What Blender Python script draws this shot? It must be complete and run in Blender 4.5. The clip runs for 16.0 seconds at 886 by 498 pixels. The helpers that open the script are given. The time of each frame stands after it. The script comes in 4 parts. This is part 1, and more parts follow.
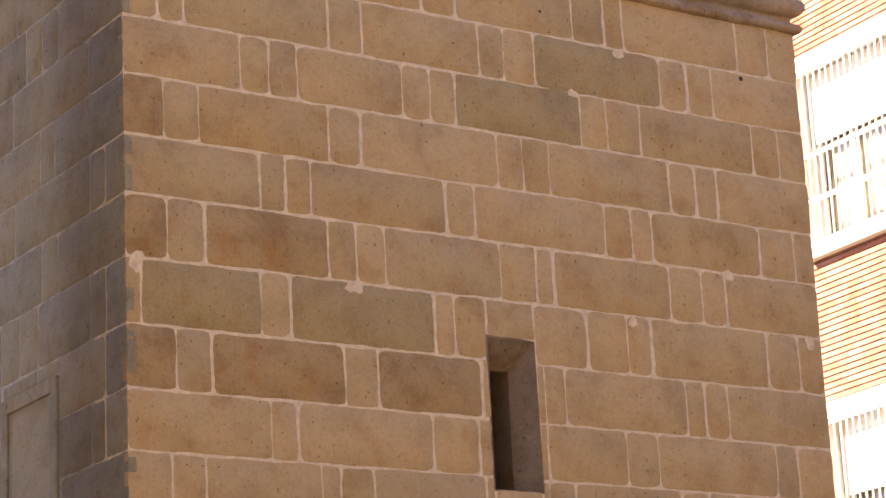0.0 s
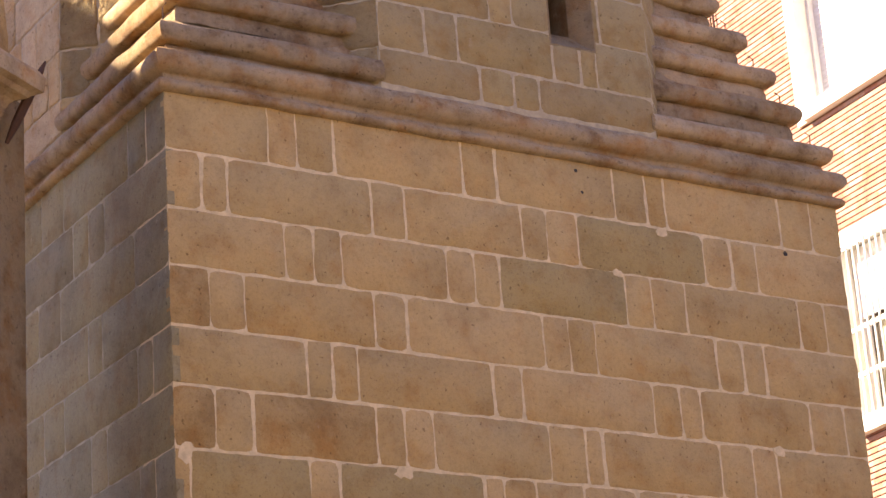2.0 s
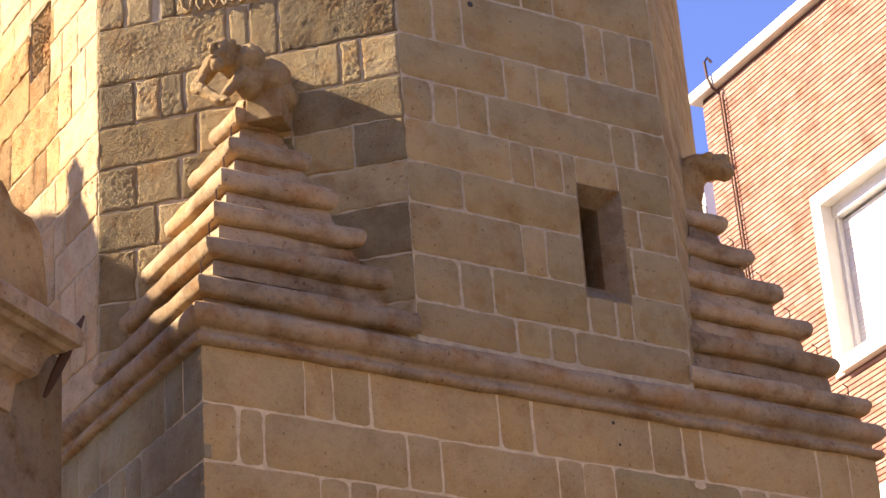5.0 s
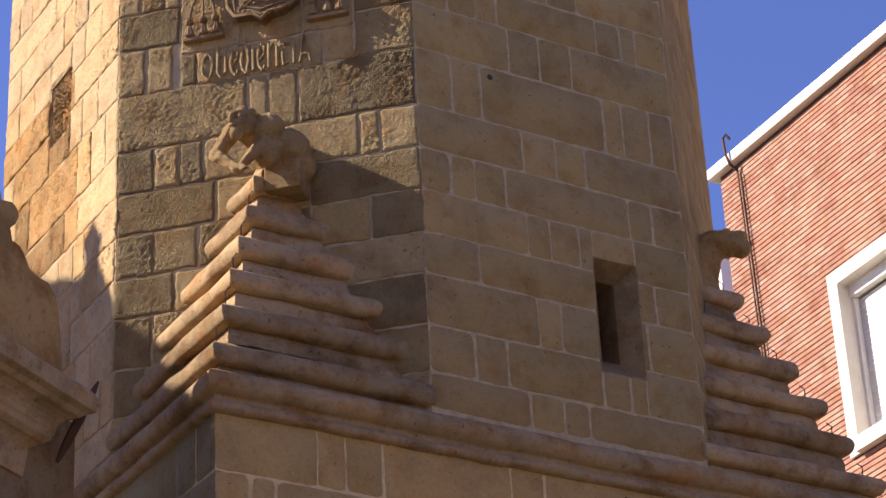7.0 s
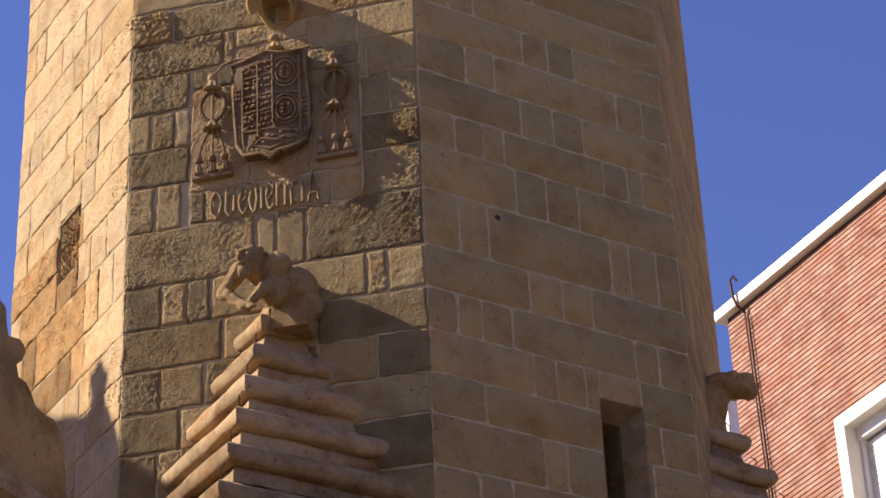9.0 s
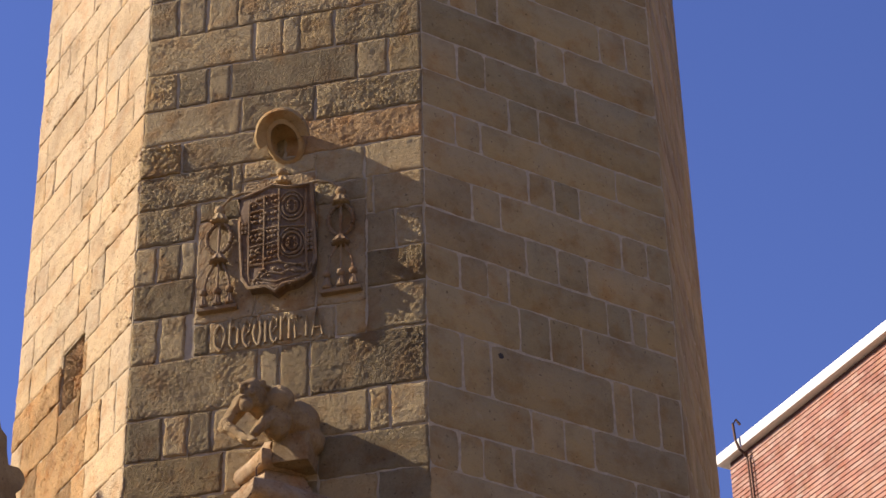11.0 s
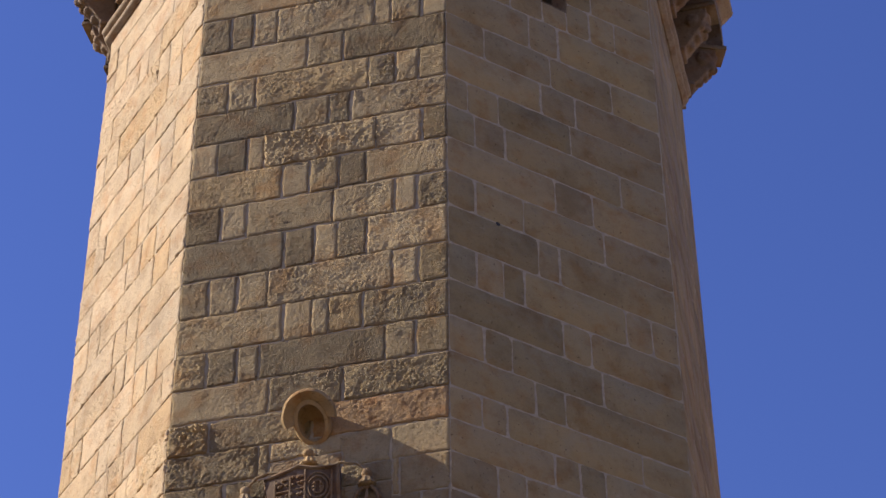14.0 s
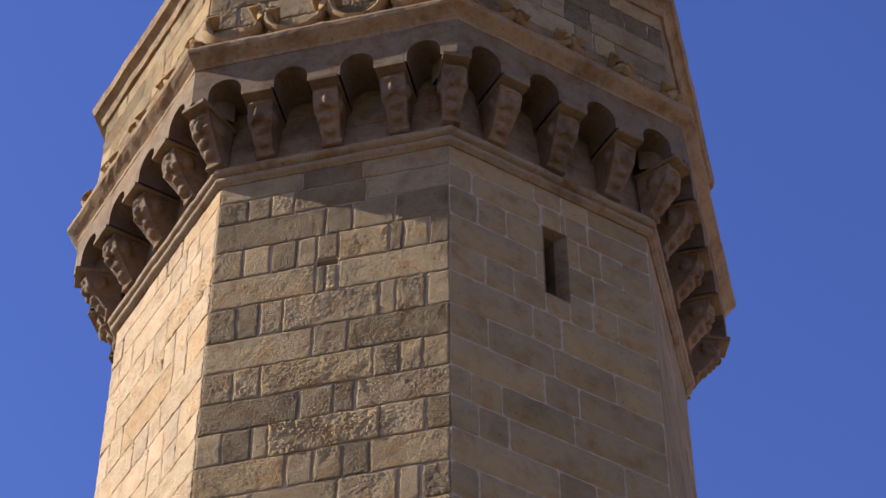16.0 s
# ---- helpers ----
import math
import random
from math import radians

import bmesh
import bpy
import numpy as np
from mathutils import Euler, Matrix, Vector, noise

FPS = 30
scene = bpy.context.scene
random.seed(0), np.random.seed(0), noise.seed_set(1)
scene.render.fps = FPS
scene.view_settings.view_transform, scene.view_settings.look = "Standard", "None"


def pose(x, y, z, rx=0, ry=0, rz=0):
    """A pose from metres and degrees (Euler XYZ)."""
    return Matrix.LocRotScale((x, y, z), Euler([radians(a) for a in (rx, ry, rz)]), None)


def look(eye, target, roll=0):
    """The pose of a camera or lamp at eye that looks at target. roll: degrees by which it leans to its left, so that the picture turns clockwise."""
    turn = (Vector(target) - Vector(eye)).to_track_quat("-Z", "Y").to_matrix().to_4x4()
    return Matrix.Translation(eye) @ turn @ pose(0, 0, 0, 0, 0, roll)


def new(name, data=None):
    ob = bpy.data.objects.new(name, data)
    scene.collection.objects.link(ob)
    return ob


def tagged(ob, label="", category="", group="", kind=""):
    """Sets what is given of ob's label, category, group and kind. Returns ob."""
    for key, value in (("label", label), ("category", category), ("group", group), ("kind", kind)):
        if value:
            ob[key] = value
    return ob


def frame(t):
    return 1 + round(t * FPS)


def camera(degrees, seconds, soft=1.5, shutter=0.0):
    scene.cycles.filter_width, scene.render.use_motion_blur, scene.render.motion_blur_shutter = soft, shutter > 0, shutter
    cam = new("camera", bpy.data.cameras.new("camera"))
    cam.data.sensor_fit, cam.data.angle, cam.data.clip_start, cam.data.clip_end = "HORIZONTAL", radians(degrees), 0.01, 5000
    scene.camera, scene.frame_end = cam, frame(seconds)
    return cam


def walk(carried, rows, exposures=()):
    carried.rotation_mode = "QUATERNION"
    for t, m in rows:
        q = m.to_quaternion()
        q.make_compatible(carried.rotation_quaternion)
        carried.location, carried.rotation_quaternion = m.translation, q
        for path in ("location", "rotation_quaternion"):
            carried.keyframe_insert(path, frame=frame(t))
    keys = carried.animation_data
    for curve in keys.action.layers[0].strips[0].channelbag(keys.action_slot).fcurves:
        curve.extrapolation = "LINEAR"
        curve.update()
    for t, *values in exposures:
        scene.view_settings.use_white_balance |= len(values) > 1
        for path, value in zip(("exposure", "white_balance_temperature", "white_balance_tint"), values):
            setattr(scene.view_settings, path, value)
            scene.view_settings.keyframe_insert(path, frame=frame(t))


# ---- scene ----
# The camera stands on the pavement and tilts slowly up the tower.
cam = camera(20.5, 16.0, soft=1.5)
EYE = (-6.374, -13.0, 1.6)
# seconds, heading, tilt up, lean to the right
ROWS = [
    (0.0, -33.80, 16.01, 2.92),
    (0.5, -33.64, 16.88, 3.45),
    (1.0, -33.07, 17.96, 3.65),
    (1.5, -33.12, 19.58, 4.21),
    (2.0, -32.93, 20.36, 4.17),
    (2.5, -33.17, 21.39, 4.49),
    (3.0, -32.66, 22.30, 4.42),
    (3.5, -32.24, 23.43, 4.68),
    (4.0, -32.25, 24.36, 4.45),
    (4.5, -32.73, 25.42, 4.45),
    (5.0, -32.46, 26.31, 4.18),
    (5.2, -32.48, 26.65, 4.10),
    (7.3, -32.09, 28.17, 3.00),
    (7.5, -31.96, 28.31, 3.13),
    (8, -32.25, 29.38, 3.04),
    (8.5, -32.28, 30.43, 3.13),
    (9, -32.15, 31.28, 2.62),
    (9.5, -32.19, 32.13, 2.42),
    (10, -32.90, 33.45, 2.30),
    (10.2, -32.82, 33.83, 2.08),
    (12.3, -32.19, 35.76, 1.61),
    (12.5, -32.64, 36.35, 2.09),
    (13, -31.70, 37.40, 1.86),
    (13.5, -31.21, 39.03, 0.61),
    (14, -31.50, 41.09, 0.47),
    (14.5, -31.89, 42.85, 0.80),
    (15, -31.78, 44.64, 0.84),
    (15.5, -31.49, 46.73, 0.77),
    (16, -31.42, 47.86, 0.25),
]
EXPOSURES = [(0.0, 2.45, 7350, 12), (0.8, 2.43, 7350, 12), (1.5, 2.33, 7350, 12), (2.4, 2.42, 7300, 12), (3.0, 2.42, 7300, 12), (5.0, 1.9, 6950, 12), (7.4, 1.05, 6450, 12), (10.0, 0.9, 6450, 12), (12.5, 0.81, 5850, 12), (14.0, 0.74, 5750, 12), (16.0, 0.82, 5700, 12)]
walk(cam, [(t, pose(*EYE) @ pose(0, 0, 0, 0, 0, yaw) @ pose(0, 0, 0, 90 + tilt) @ pose(0, 0, 0, 0, 0, -lean)) for t, yaw, tilt, lean in ROWS], EXPOSURES)

# ---- light ----
SUN = Vector((-0.814, 0.581, 0.70)).normalized()
world = bpy.data.worlds.new("sky")
scene.world = world
world.use_nodes = True
sky = world.node_tree.nodes.new("ShaderNodeTexSky")
sky.sky_type, sky.sun_disc = "NISHITA", False
sky.sun_elevation, sky.sun_rotation = math.asin(SUN.z), math.atan2(SUN.x, SUN.y)
sky.air_density, sky.dust_density, sky.ozone_density, sky.altitude = 1.0, 0.3, 2.0, 400
back = world.node_tree.nodes["Background"]
back.inputs["Strength"].default_value = 0.061
deep = world.node_tree.nodes.new("ShaderNodeMix")
deep.data_type, deep.blend_type = "RGBA", "MULTIPLY"
deep.inputs["Factor"].default_value, deep.inputs["B"].default_value = 1.0, (0.97, 0.95, 1.5, 1)
world.node_tree.links.new(sky.outputs[0], deep.inputs["A"])
world.node_tree.links.new(deep.outputs["Result"], back.inputs["Color"])
lamp = bpy.data.lights.new("sun", "SUN")
lamp.energy, lamp.angle, lamp.color = 5.0, radians(0.53), (1.0, 0.87, 0.70)
new("sun", lamp).matrix_world = look(SUN * 60, (0, 0, 0))

# ---- materials ----


def shader(name):
    m = bpy.data.materials.new(name)
    m.use_nodes = True
    nt = m.node_tree
    return m, nt, nt.nodes["Principled BSDF"]


def node(nt, kind, **kw):
    n = nt.nodes.new(kind)
    for key, value in kw.items():
        n.inputs[key].default_value = value
    return n


def ramp(nt, fac, stops):
    r = nt.nodes.new("ShaderNodeValToRGB")
    e = r.color_ramp.elements
    while len(e) < len(stops):
        e.new(0.5)
    for item, (at, col) in zip(e, stops):
        item.position, item.color = at, (*col, 1)
    nt.links.new(fac, r.inputs["Fac"])
    return r.outputs["Color"]


def mix(nt, a, b, fac, mode="MIX"):
    n = nt.nodes.new("ShaderNodeMix")
    n.data_type, n.blend_type = "RGBA", mode
    for socket, value in ((n.inputs["Factor"], fac), (n.inputs["A"], a), (n.inputs["B"], b)):
        if isinstance(value, (int, float)):
            socket.default_value = value
        elif isinstance(value, tuple):
            socket.default_value = (*value, 1)
        else:
            nt.links.new(value, socket)
    return n.outputs["Result"]


def stone(name, tones, rough=0.9, grain=0.25, pits=0.0, stain=0.35, per="object"):
    """Weathered sandstone: a tone for each piece, blotches, grain and pits."""
    m, nt, bsdf = shader(name)
    link = nt.links.new
    where = nt.nodes.new("ShaderNodeNewGeometry")
    if per == "object":
        pick = nt.nodes.new("ShaderNodeObjectInfo").outputs["Random"]
    else:
        pick = where.outputs["Random Per Island"]
    base = ramp(nt, pick, [(i / (len(tones) - 1), c) for i, c in enumerate(tones)])
    big = node(nt, "ShaderNodeTexNoise", Scale=2.2, Detail=6.0, Roughness=0.65)
    mid = node(nt, "ShaderNodeTexNoise", Scale=11.0, Detail=8.0, Roughness=0.7)
    fine = node(nt, "ShaderNodeTexNoise", Scale=90.0, Detail=4.0, Roughness=0.7)
    for n in (big, mid, fine):
        link(where.outputs["Position"], n.inputs["Vector"])
    blot = ramp(nt, big.outputs["Fac"], [(0.35, (0.62, 0.56, 0.5)), (0.5, (1, 1, 1)), (0.68, (1.18, 1.1, 1.0))])
    col = mix(nt, base, blot, stain * 1.6, "MULTIPLY")
    spots = ramp(nt, mid.outputs["Fac"], [(0.3, (0.55, 0.5, 0.46)), (0.46, (1, 1, 1)), (0.7, (1.12, 1.1, 1.06))])
    col = mix(nt, col, spots, stain, "MULTIPLY")
    speck = ramp(nt, fine.outputs["Fac"], [(0.28, (0.6, 0.57, 0.55)), (0.5, (1, 1, 1))])
    col = mix(nt, col, speck, 0.4, "MULTIPLY")
    rust = node(nt, "ShaderNodeTexNoise", Scale=4.3, Detail=5.0, Roughness=0.6)
    link(where.outputs["Position"], rust.inputs["Vector"])
    patch = ramp(nt, rust.outputs["Fac"], [(0.5, (0, 0, 0)), (0.66, (min(1, stain * 2),) * 3)])
    col = mix(nt, col, mix(nt, col, (0.86, 0.68, 0.5), 1.0, "MULTIPLY"), patch)
    pale = node(nt, "ShaderNodeTexNoise", Scale=6.1, Detail=9.0, Roughness=0.75)
    link(where.outputs["Position"], pale.inputs["Vector"])
    salt = ramp(nt, pale.outputs["Fac"], [(0.6, (0, 0, 0)), (0.8, (0.45, 0.45, 0.45))])
    col = mix(nt, col, (0.55, 0.45, 0.32), salt)
    fleck = node(nt, "ShaderNodeTexNoise", Scale=27.0, Detail=3.0, Roughness=0.55)
    link(where.outputs["Position"], fleck.inputs["Vector"])
    dark = ramp(nt, fleck.outputs["Fac"], [(0.29, (0.42, 0.38, 0.34)), (0.36, (1, 1, 1))])
    col = mix(nt, col, dark, 0.8, "MULTIPLY")
    link(col, bsdf.inputs["Base Color"])
    bsdf.inputs["Roughness"].default_value = rough
    bsdf.inputs["Specular IOR Level"].default_value = 0.25
    b1 = node(nt, "ShaderNodeBump", Strength=grain, Distance=0.012)
    link(fine.outputs["Fac"], b1.inputs["Height"])
    b2 = node(nt, "ShaderNodeBump", Strength=0.45, Distance=0.02 + 0.012 * pits)
    link(mid.outputs["Fac"], b2.inputs["Height"])
    link(b1.outputs["Normal"], b2.inputs["Normal"])
    last = b2
    if pits:
        holes = node(nt, "ShaderNodeTexNoise", Scale=38.0, Detail=12.0, Roughness=0.8)
        link(where.outputs["Position"], holes.inputs["Vector"])
        cut = ramp(nt, holes.outputs["Fac"], [(0.3, (0, 0, 0)), (0.62, (1, 1, 1))])
        amount = nt.nodes.new("ShaderNodeMath")
        amount.operation = "MULTIPLY"
        amount.inputs[1].default_value = 7.31
        link(pick, amount.inputs[0])
        wrap = nt.nodes.new("ShaderNodeMath")
        wrap.operation = "FRACT"
        link(amount.outputs[0], wrap.inputs[0])
        worn = nt.nodes.new("ShaderNodeMath")
        worn.operation = "MULTIPLY"
        worn.inputs[1].default_value = pits * 0.7
        link(wrap.outputs[0], worn.inputs[0])
        least = nt.nodes.new("ShaderNodeMath")
        least.inputs[1].default_value = pits * 0.3
        link(worn.outputs[0], least.inputs[0])
        worn = least
        b3 = node(nt, "ShaderNodeBump", Distance=0.03)
        link(worn.outputs[0], b3.inputs["Strength"])
        link(cut, b3.inputs["Height"])
        link(last.outputs["Normal"], b3.inputs["Normal"])
        # Pits darken and high spots lighten, putting relief shading into the colour.
        pit_shade = ramp(nt, holes.outputs["Fac"], [(0.34, (0.55, 0.5, 0.45)), (0.48, (1, 1, 1)), (0.66, (1.12, 1.1, 1.06))])
        link(mix(nt, col, pit_shade, 0.5, "MULTIPLY"), bsdf.inputs["Base Color"])
        last = b3
    link(last.outputs["Normal"], bsdf.inputs["Normal"])
    return m


def plain(name, col, rough=0.6, metal=0.0, noise_scale=8.0, amount=0.3, bump=0.15):
    m, nt, bsdf = shader(name)
    where = nt.nodes.new("ShaderNodeNewGeometry")
    n = node(nt, "ShaderNodeTexNoise", Scale=noise_scale, Detail=7.0, Roughness=0.65)
    nt.links.new(where.outputs["Position"], n.inputs["Vector"])
    tint = ramp(nt, n.outputs["Fac"], [(0.3, (1 - amount,) * 3), (0.65, (1, 1, 1))])
    nt.links.new(mix(nt, col, tint, 1.0, "MULTIPLY"), bsdf.inputs["Base Color"])
    bsdf.inputs["Roughness"].default_value, bsdf.inputs["Metallic"].default_value = rough, metal
    b = node(nt, "ShaderNodeBump", Strength=bump, Distance=0.01)
    nt.links.new(n.outputs["Fac"], b.inputs["Height"])
    nt.links.new(b.outputs["Normal"], bsdf.inputs["Normal"])
    return m


SMOOTH = stone("dressed_sandstone", [(0.443, 0.297, 0.124), (0.475, 0.317, 0.134), (0.417, 0.285, 0.121), (0.488, 0.322, 0.136), (0.454, 0.306, 0.129), (0.422, 0.272, 0.104), (0.401, 0.28, 0.124), (0.477, 0.317, 0.129)], grain=0.3, pits=0.12, stain=0.26)
OLIVE = stone("olive_sandstone", [(0.345, 0.243, 0.098), (0.365, 0.258, 0.106)], grain=0.3, pits=0.12, stain=0.25)
BROWN = stone("brown_sandstone", [(0.356, 0.226, 0.086), (0.378, 0.242, 0.094)], grain=0.3, pits=0.25, stain=0.4)
ROUGH = stone("weathered_sandstone", [(0.431, 0.317, 0.151), (0.456, 0.335, 0.164), (0.406, 0.304, 0.151), (0.463, 0.335, 0.157), (0.423, 0.31, 0.148), (0.437, 0.304, 0.13)], grain=0.9, pits=1.1, stain=0.38)
# West shaft: smoother weathered stone, with its sunlight put into a paler tone.
SUNLIT_SIDE = stone("sunlit_side_sandstone", [(0.473, 0.348, 0.191), (0.518, 0.381, 0.216), (0.431, 0.327, 0.191), (0.528, 0.381, 0.202), (0.463, 0.338, 0.185), (0.485, 0.327, 0.151)], grain=0.45, pits=0.45, stain=0.3)
AGED = stone("aged_dressed_sandstone", [(0.36, 0.255, 0.108), (0.388, 0.273, 0.118), (0.325, 0.229, 0.103), (0.397, 0.276, 0.121), (0.31, 0.218, 0.094), (0.351, 0.248, 0.108), (0.307, 0.211, 0.094), (0.334, 0.248, 0.116), (0.274, 0.194, 0.082), (0.379, 0.261, 0.108)], grain=0.3, stain=0.32)
# West base stone: darker, greyer copy that carries the shade of that side.
SHADED_SIDE = stone("shaded_side_sandstone", [(0.270, 0.222, 0.117), (0.290, 0.238, 0.125), (0.243, 0.199, 0.109), (0.297, 0.240, 0.128), (0.262, 0.216, 0.114), (0.230, 0.184, 0.100), (0.250, 0.216, 0.123), (0.282, 0.228, 0.114)], grain=0.4, pits=0.15, stain=0.3)
# Crown walls, bead and church wing: a darker tan than the shaft.
DARK_TAN = stone("dark_tan_sandstone", [(0.29, 0.215, 0.125), (0.25, 0.185, 0.105)], grain=0.4, pits=0.2, stain=0.5)
# Arcade and slit linings: shade under the cornice and in jambs, coloured in.
SHADE_TONED = stone("shade_toned_stone", [(0.235, 0.165, 0.088), (0.205, 0.145, 0.078)], grain=0.5, pits=0.3, stain=0.5)
CORNICE_STONE = stone("brown_cornice_stone", [(0.335, 0.228, 0.112), (0.31, 0.212, 0.105)], grain=0.5, pits=0.4, stain=0.6)
# Arch soffits and slit backs: the recess's shade is put into this colour.
RECESS_SHADE = stone("recess_shade_stone", [(0.19, 0.135, 0.08), (0.155, 0.108, 0.065)], grain=0.4, pits=0.3, stain=0.4)
DARK_CORBEL = stone("dark_corbel_stone", [(0.26, 0.18, 0.10), (0.19, 0.13, 0.075)], grain=0.5, pits=0.5, stain=0.6)
ORANGE = stone("orange_rubble", [(0.43, 0.26, 0.105), (0.46, 0.285, 0.12)], grain=0.6, pits=1.0, stain=0.6)
ROLL = stone("moulded_sandstone", [(0.45, 0.318, 0.178), (0.4, 0.287, 0.165)], grain=0.35, pits=0.8, stain=0.75)
CARVED = stone("carved_sandstone", [(0.412, 0.281, 0.123), (0.350, 0.233, 0.102)], grain=0.4, pits=0.4, stain=0.5)
# Crouching figure: base colour lowered to stand for shade on its body.
FIGURE = stone("figure_sandstone", [(0.345, 0.235, 0.110), (0.33, 0.225, 0.10)], grain=0.6, pits=0.8, stain=0.6)
LETTERS = stone("worn_letters", [(0.36, 0.262, 0.135), (0.33, 0.24, 0.12)], grain=0.5, pits=0.4, stain=0.5)
# Tassels and relief: darker carving tone that holds the shadow around the arms.
SHADE_CARVED = stone("shade_toned_carving", [(0.26, 0.18, 0.095), (0.22, 0.15, 0.08)], grain=0.5, pits=0.4, stain=0.6)
# Shield face: shade from hat and relief goes into a dark base colour.
SHADED_FIELD = stone("shaded_shield_stone", [(0.15, 0.101, 0.058), (0.173, 0.116, 0.068)], grain=0.4, stain=0.5)
MORTAR = plain("lime_mortar", (0.69, 0.51, 0.275), 0.95, 0, 14, 0.35, 0.4)
POINTING = plain("pale_pointing", (0.46, 0.358, 0.213), 0.95, 0, 14, 0.3, 0.5)
OLD_MORTAR = plain("old_mortar", (0.60, 0.47, 0.30), 0.95, 0, 14, 0.4, 0.5)
SHAFT_MORTAR = plain("dull_mortar", (0.50, 0.38, 0.22), 0.95, 0, 14, 0.4, 0.5)
# West base joints, their colour lowered to carry the same shade.
SHADED_MORTAR = plain("shaded_side_mortar", (0.42, 0.35, 0.22), 0.95, 0, 9, 0.55, 0.5)
HOLE_SHADE = plain("hole_shade", (0.05, 0.04, 0.03), 0.95)
BRICK = stone("facing_brick", [(0.376, 0.2, 0.145), (0.413, 0.251, 0.188), (0.338, 0.156, 0.112), (0.432, 0.286, 0.22), (0.394, 0.21, 0.155), (0.356, 0.176, 0.128), (0.423, 0.271, 0.204)], grain=0.1, stain=0.35, per="island")
JOINT = plain("brick_joint", (0.13, 0.055, 0.04), 0.95)
WHITE = plain("white_painted_concrete", (0.76, 0.72, 0.65), 0.7, 0, 5, 0.12)
BARS = plain("white_painted_steel", (0.78, 0.77, 0.74), 0.45, 0, 9, 0.1)
BLIND = plain("pale_roller_blind", (0.74, 0.72, 0.68), 0.55, 0, 4, 0.08)
RUST = plain("rusted_steel", (0.11, 0.055, 0.035), 0.8, 0.4)
BEIGE_SHEET = plain("beige_curtain", (0.46, 0.38, 0.27), 0.9, 0, 3, 0.3)
TILE = plain("clay_roof_tile", (0.36, 0.19, 0.11), 0.85, 0, 6, 0.4)
# Unseen ground: the square's shade is in its dark tone, limiting bounced light.
PAVING = plain("stone_paving", (0.15, 0.128, 0.095), 0.9, 0, 1.5, 0.3)
GLASS, _nt, _b = shader("window_glass")
_b.inputs["Base Color"].default_value, _b.inputs["Roughness"].default_value = (0.95, 0.96, 0.95, 1), 0.02
_b.inputs["Transmission Weight"].default_value = 1.0

# ---- making things ----


def mesh_object(name, bm, material, parent=None, label="", smooth=False):
    me = bpy.data.meshes.new(name)
    bm.normal_update()
    bm.to_mesh(me)
    bm.free()
    if material:
        me.materials.append(material)
    if smooth:
        me.shade_smooth()
        me.set_sharp_from_angle(angle=radians(50))
    ob = new(name, me)
    if parent:
        ob.parent = parent
    if label:
        ob["label"] = label
    return ob


def part(name, bm, material, parent, label="", smooth=False):
    return mesh_object(name, bm, material, parent, label, smooth)


def thing(name, label, category, m=None, group="", kind=""):
    ob = new(name)
    ob.empty_display_size = 0.2
    if m is not None:
        ob.matrix_basis = m
    return tagged(ob, label, category, group, kind)


def box(bm, x0, x1, y0, y1, z0, z1, bevel=0.0):
    made = bmesh.ops.create_cube(bm, size=1.0)
    for v in made["verts"]:
        v.co = Vector(((x0 + x1) / 2 + v.co.x * (x1 - x0), (y0 + y1) / 2 + v.co.y * (y1 - y0), (z0 + z1) / 2 + v.co.z * (z1 - z0)))
    if bevel:
        edges = list({e for v in made["verts"] for e in v.link_edges})
        bmesh.ops.bevel(bm, geom=edges, offset=bevel, segments=2, affect="EDGES", profile=0.6)
    return bm


def boxes(*sizes, bevel=0.0):
    bm = bmesh.new()
    for s in sizes:
        box(bm, *s, bevel=bevel)
    return bm


def sweep(bm, path, profile, closed=False):
    """Carry a profile of (outward, up) along a flat path of (x, y); outward is to the path's right. Corners are mitred."""
    pts = [Vector((x, y, 0)) for x, y in path]
    n, rings = len(pts), []
    for i, p in enumerate(pts):
        a = (p - pts[i - 1]).normalized() if closed or i else (pts[1] - p).normalized()
        b = (pts[(i + 1) % n] - p).normalized() if closed or i < n - 1 else a
        na, nb = Vector((a.y, -a.x, 0)), Vector((b.y, -b.x, 0))
        out = (na + nb) / (1 + na.dot(nb))
        rings.append([bm.verts.new(p + out * o + Vector((0, 0, z))) for o, z in profile])
    for i in range(n if closed else n - 1):
        r, s = rings[i], rings[(i + 1) % n]
        for k in range(len(profile) - 1):
            bm.faces.new((r[k], s[k], s[k + 1], r[k + 1]))
    if not closed:
        for ring, flip in ((rings[0], True), (rings[-1], False)):
            try:
                bm.faces.new(ring if flip else ring[::-1])
            except ValueError:
                pass
    bmesh.ops.recalc_face_normals(bm, faces=bm.faces)
    return bm


def arc(cx, cz, r, a0, a1, n=8):
    return [(cx + r * math.cos(radians(a0 + (a1 - a0) * i / n)), cz + r * math.sin(radians(a0 + (a1 - a0) * i / n))) for i in range(n + 1)]


def wobble(bm, amount, scale, seed=0.0):
    for v in bm.verts:
        v.co += noise.noise_vector(v.co * scale + Vector((seed, seed, seed))) * amount


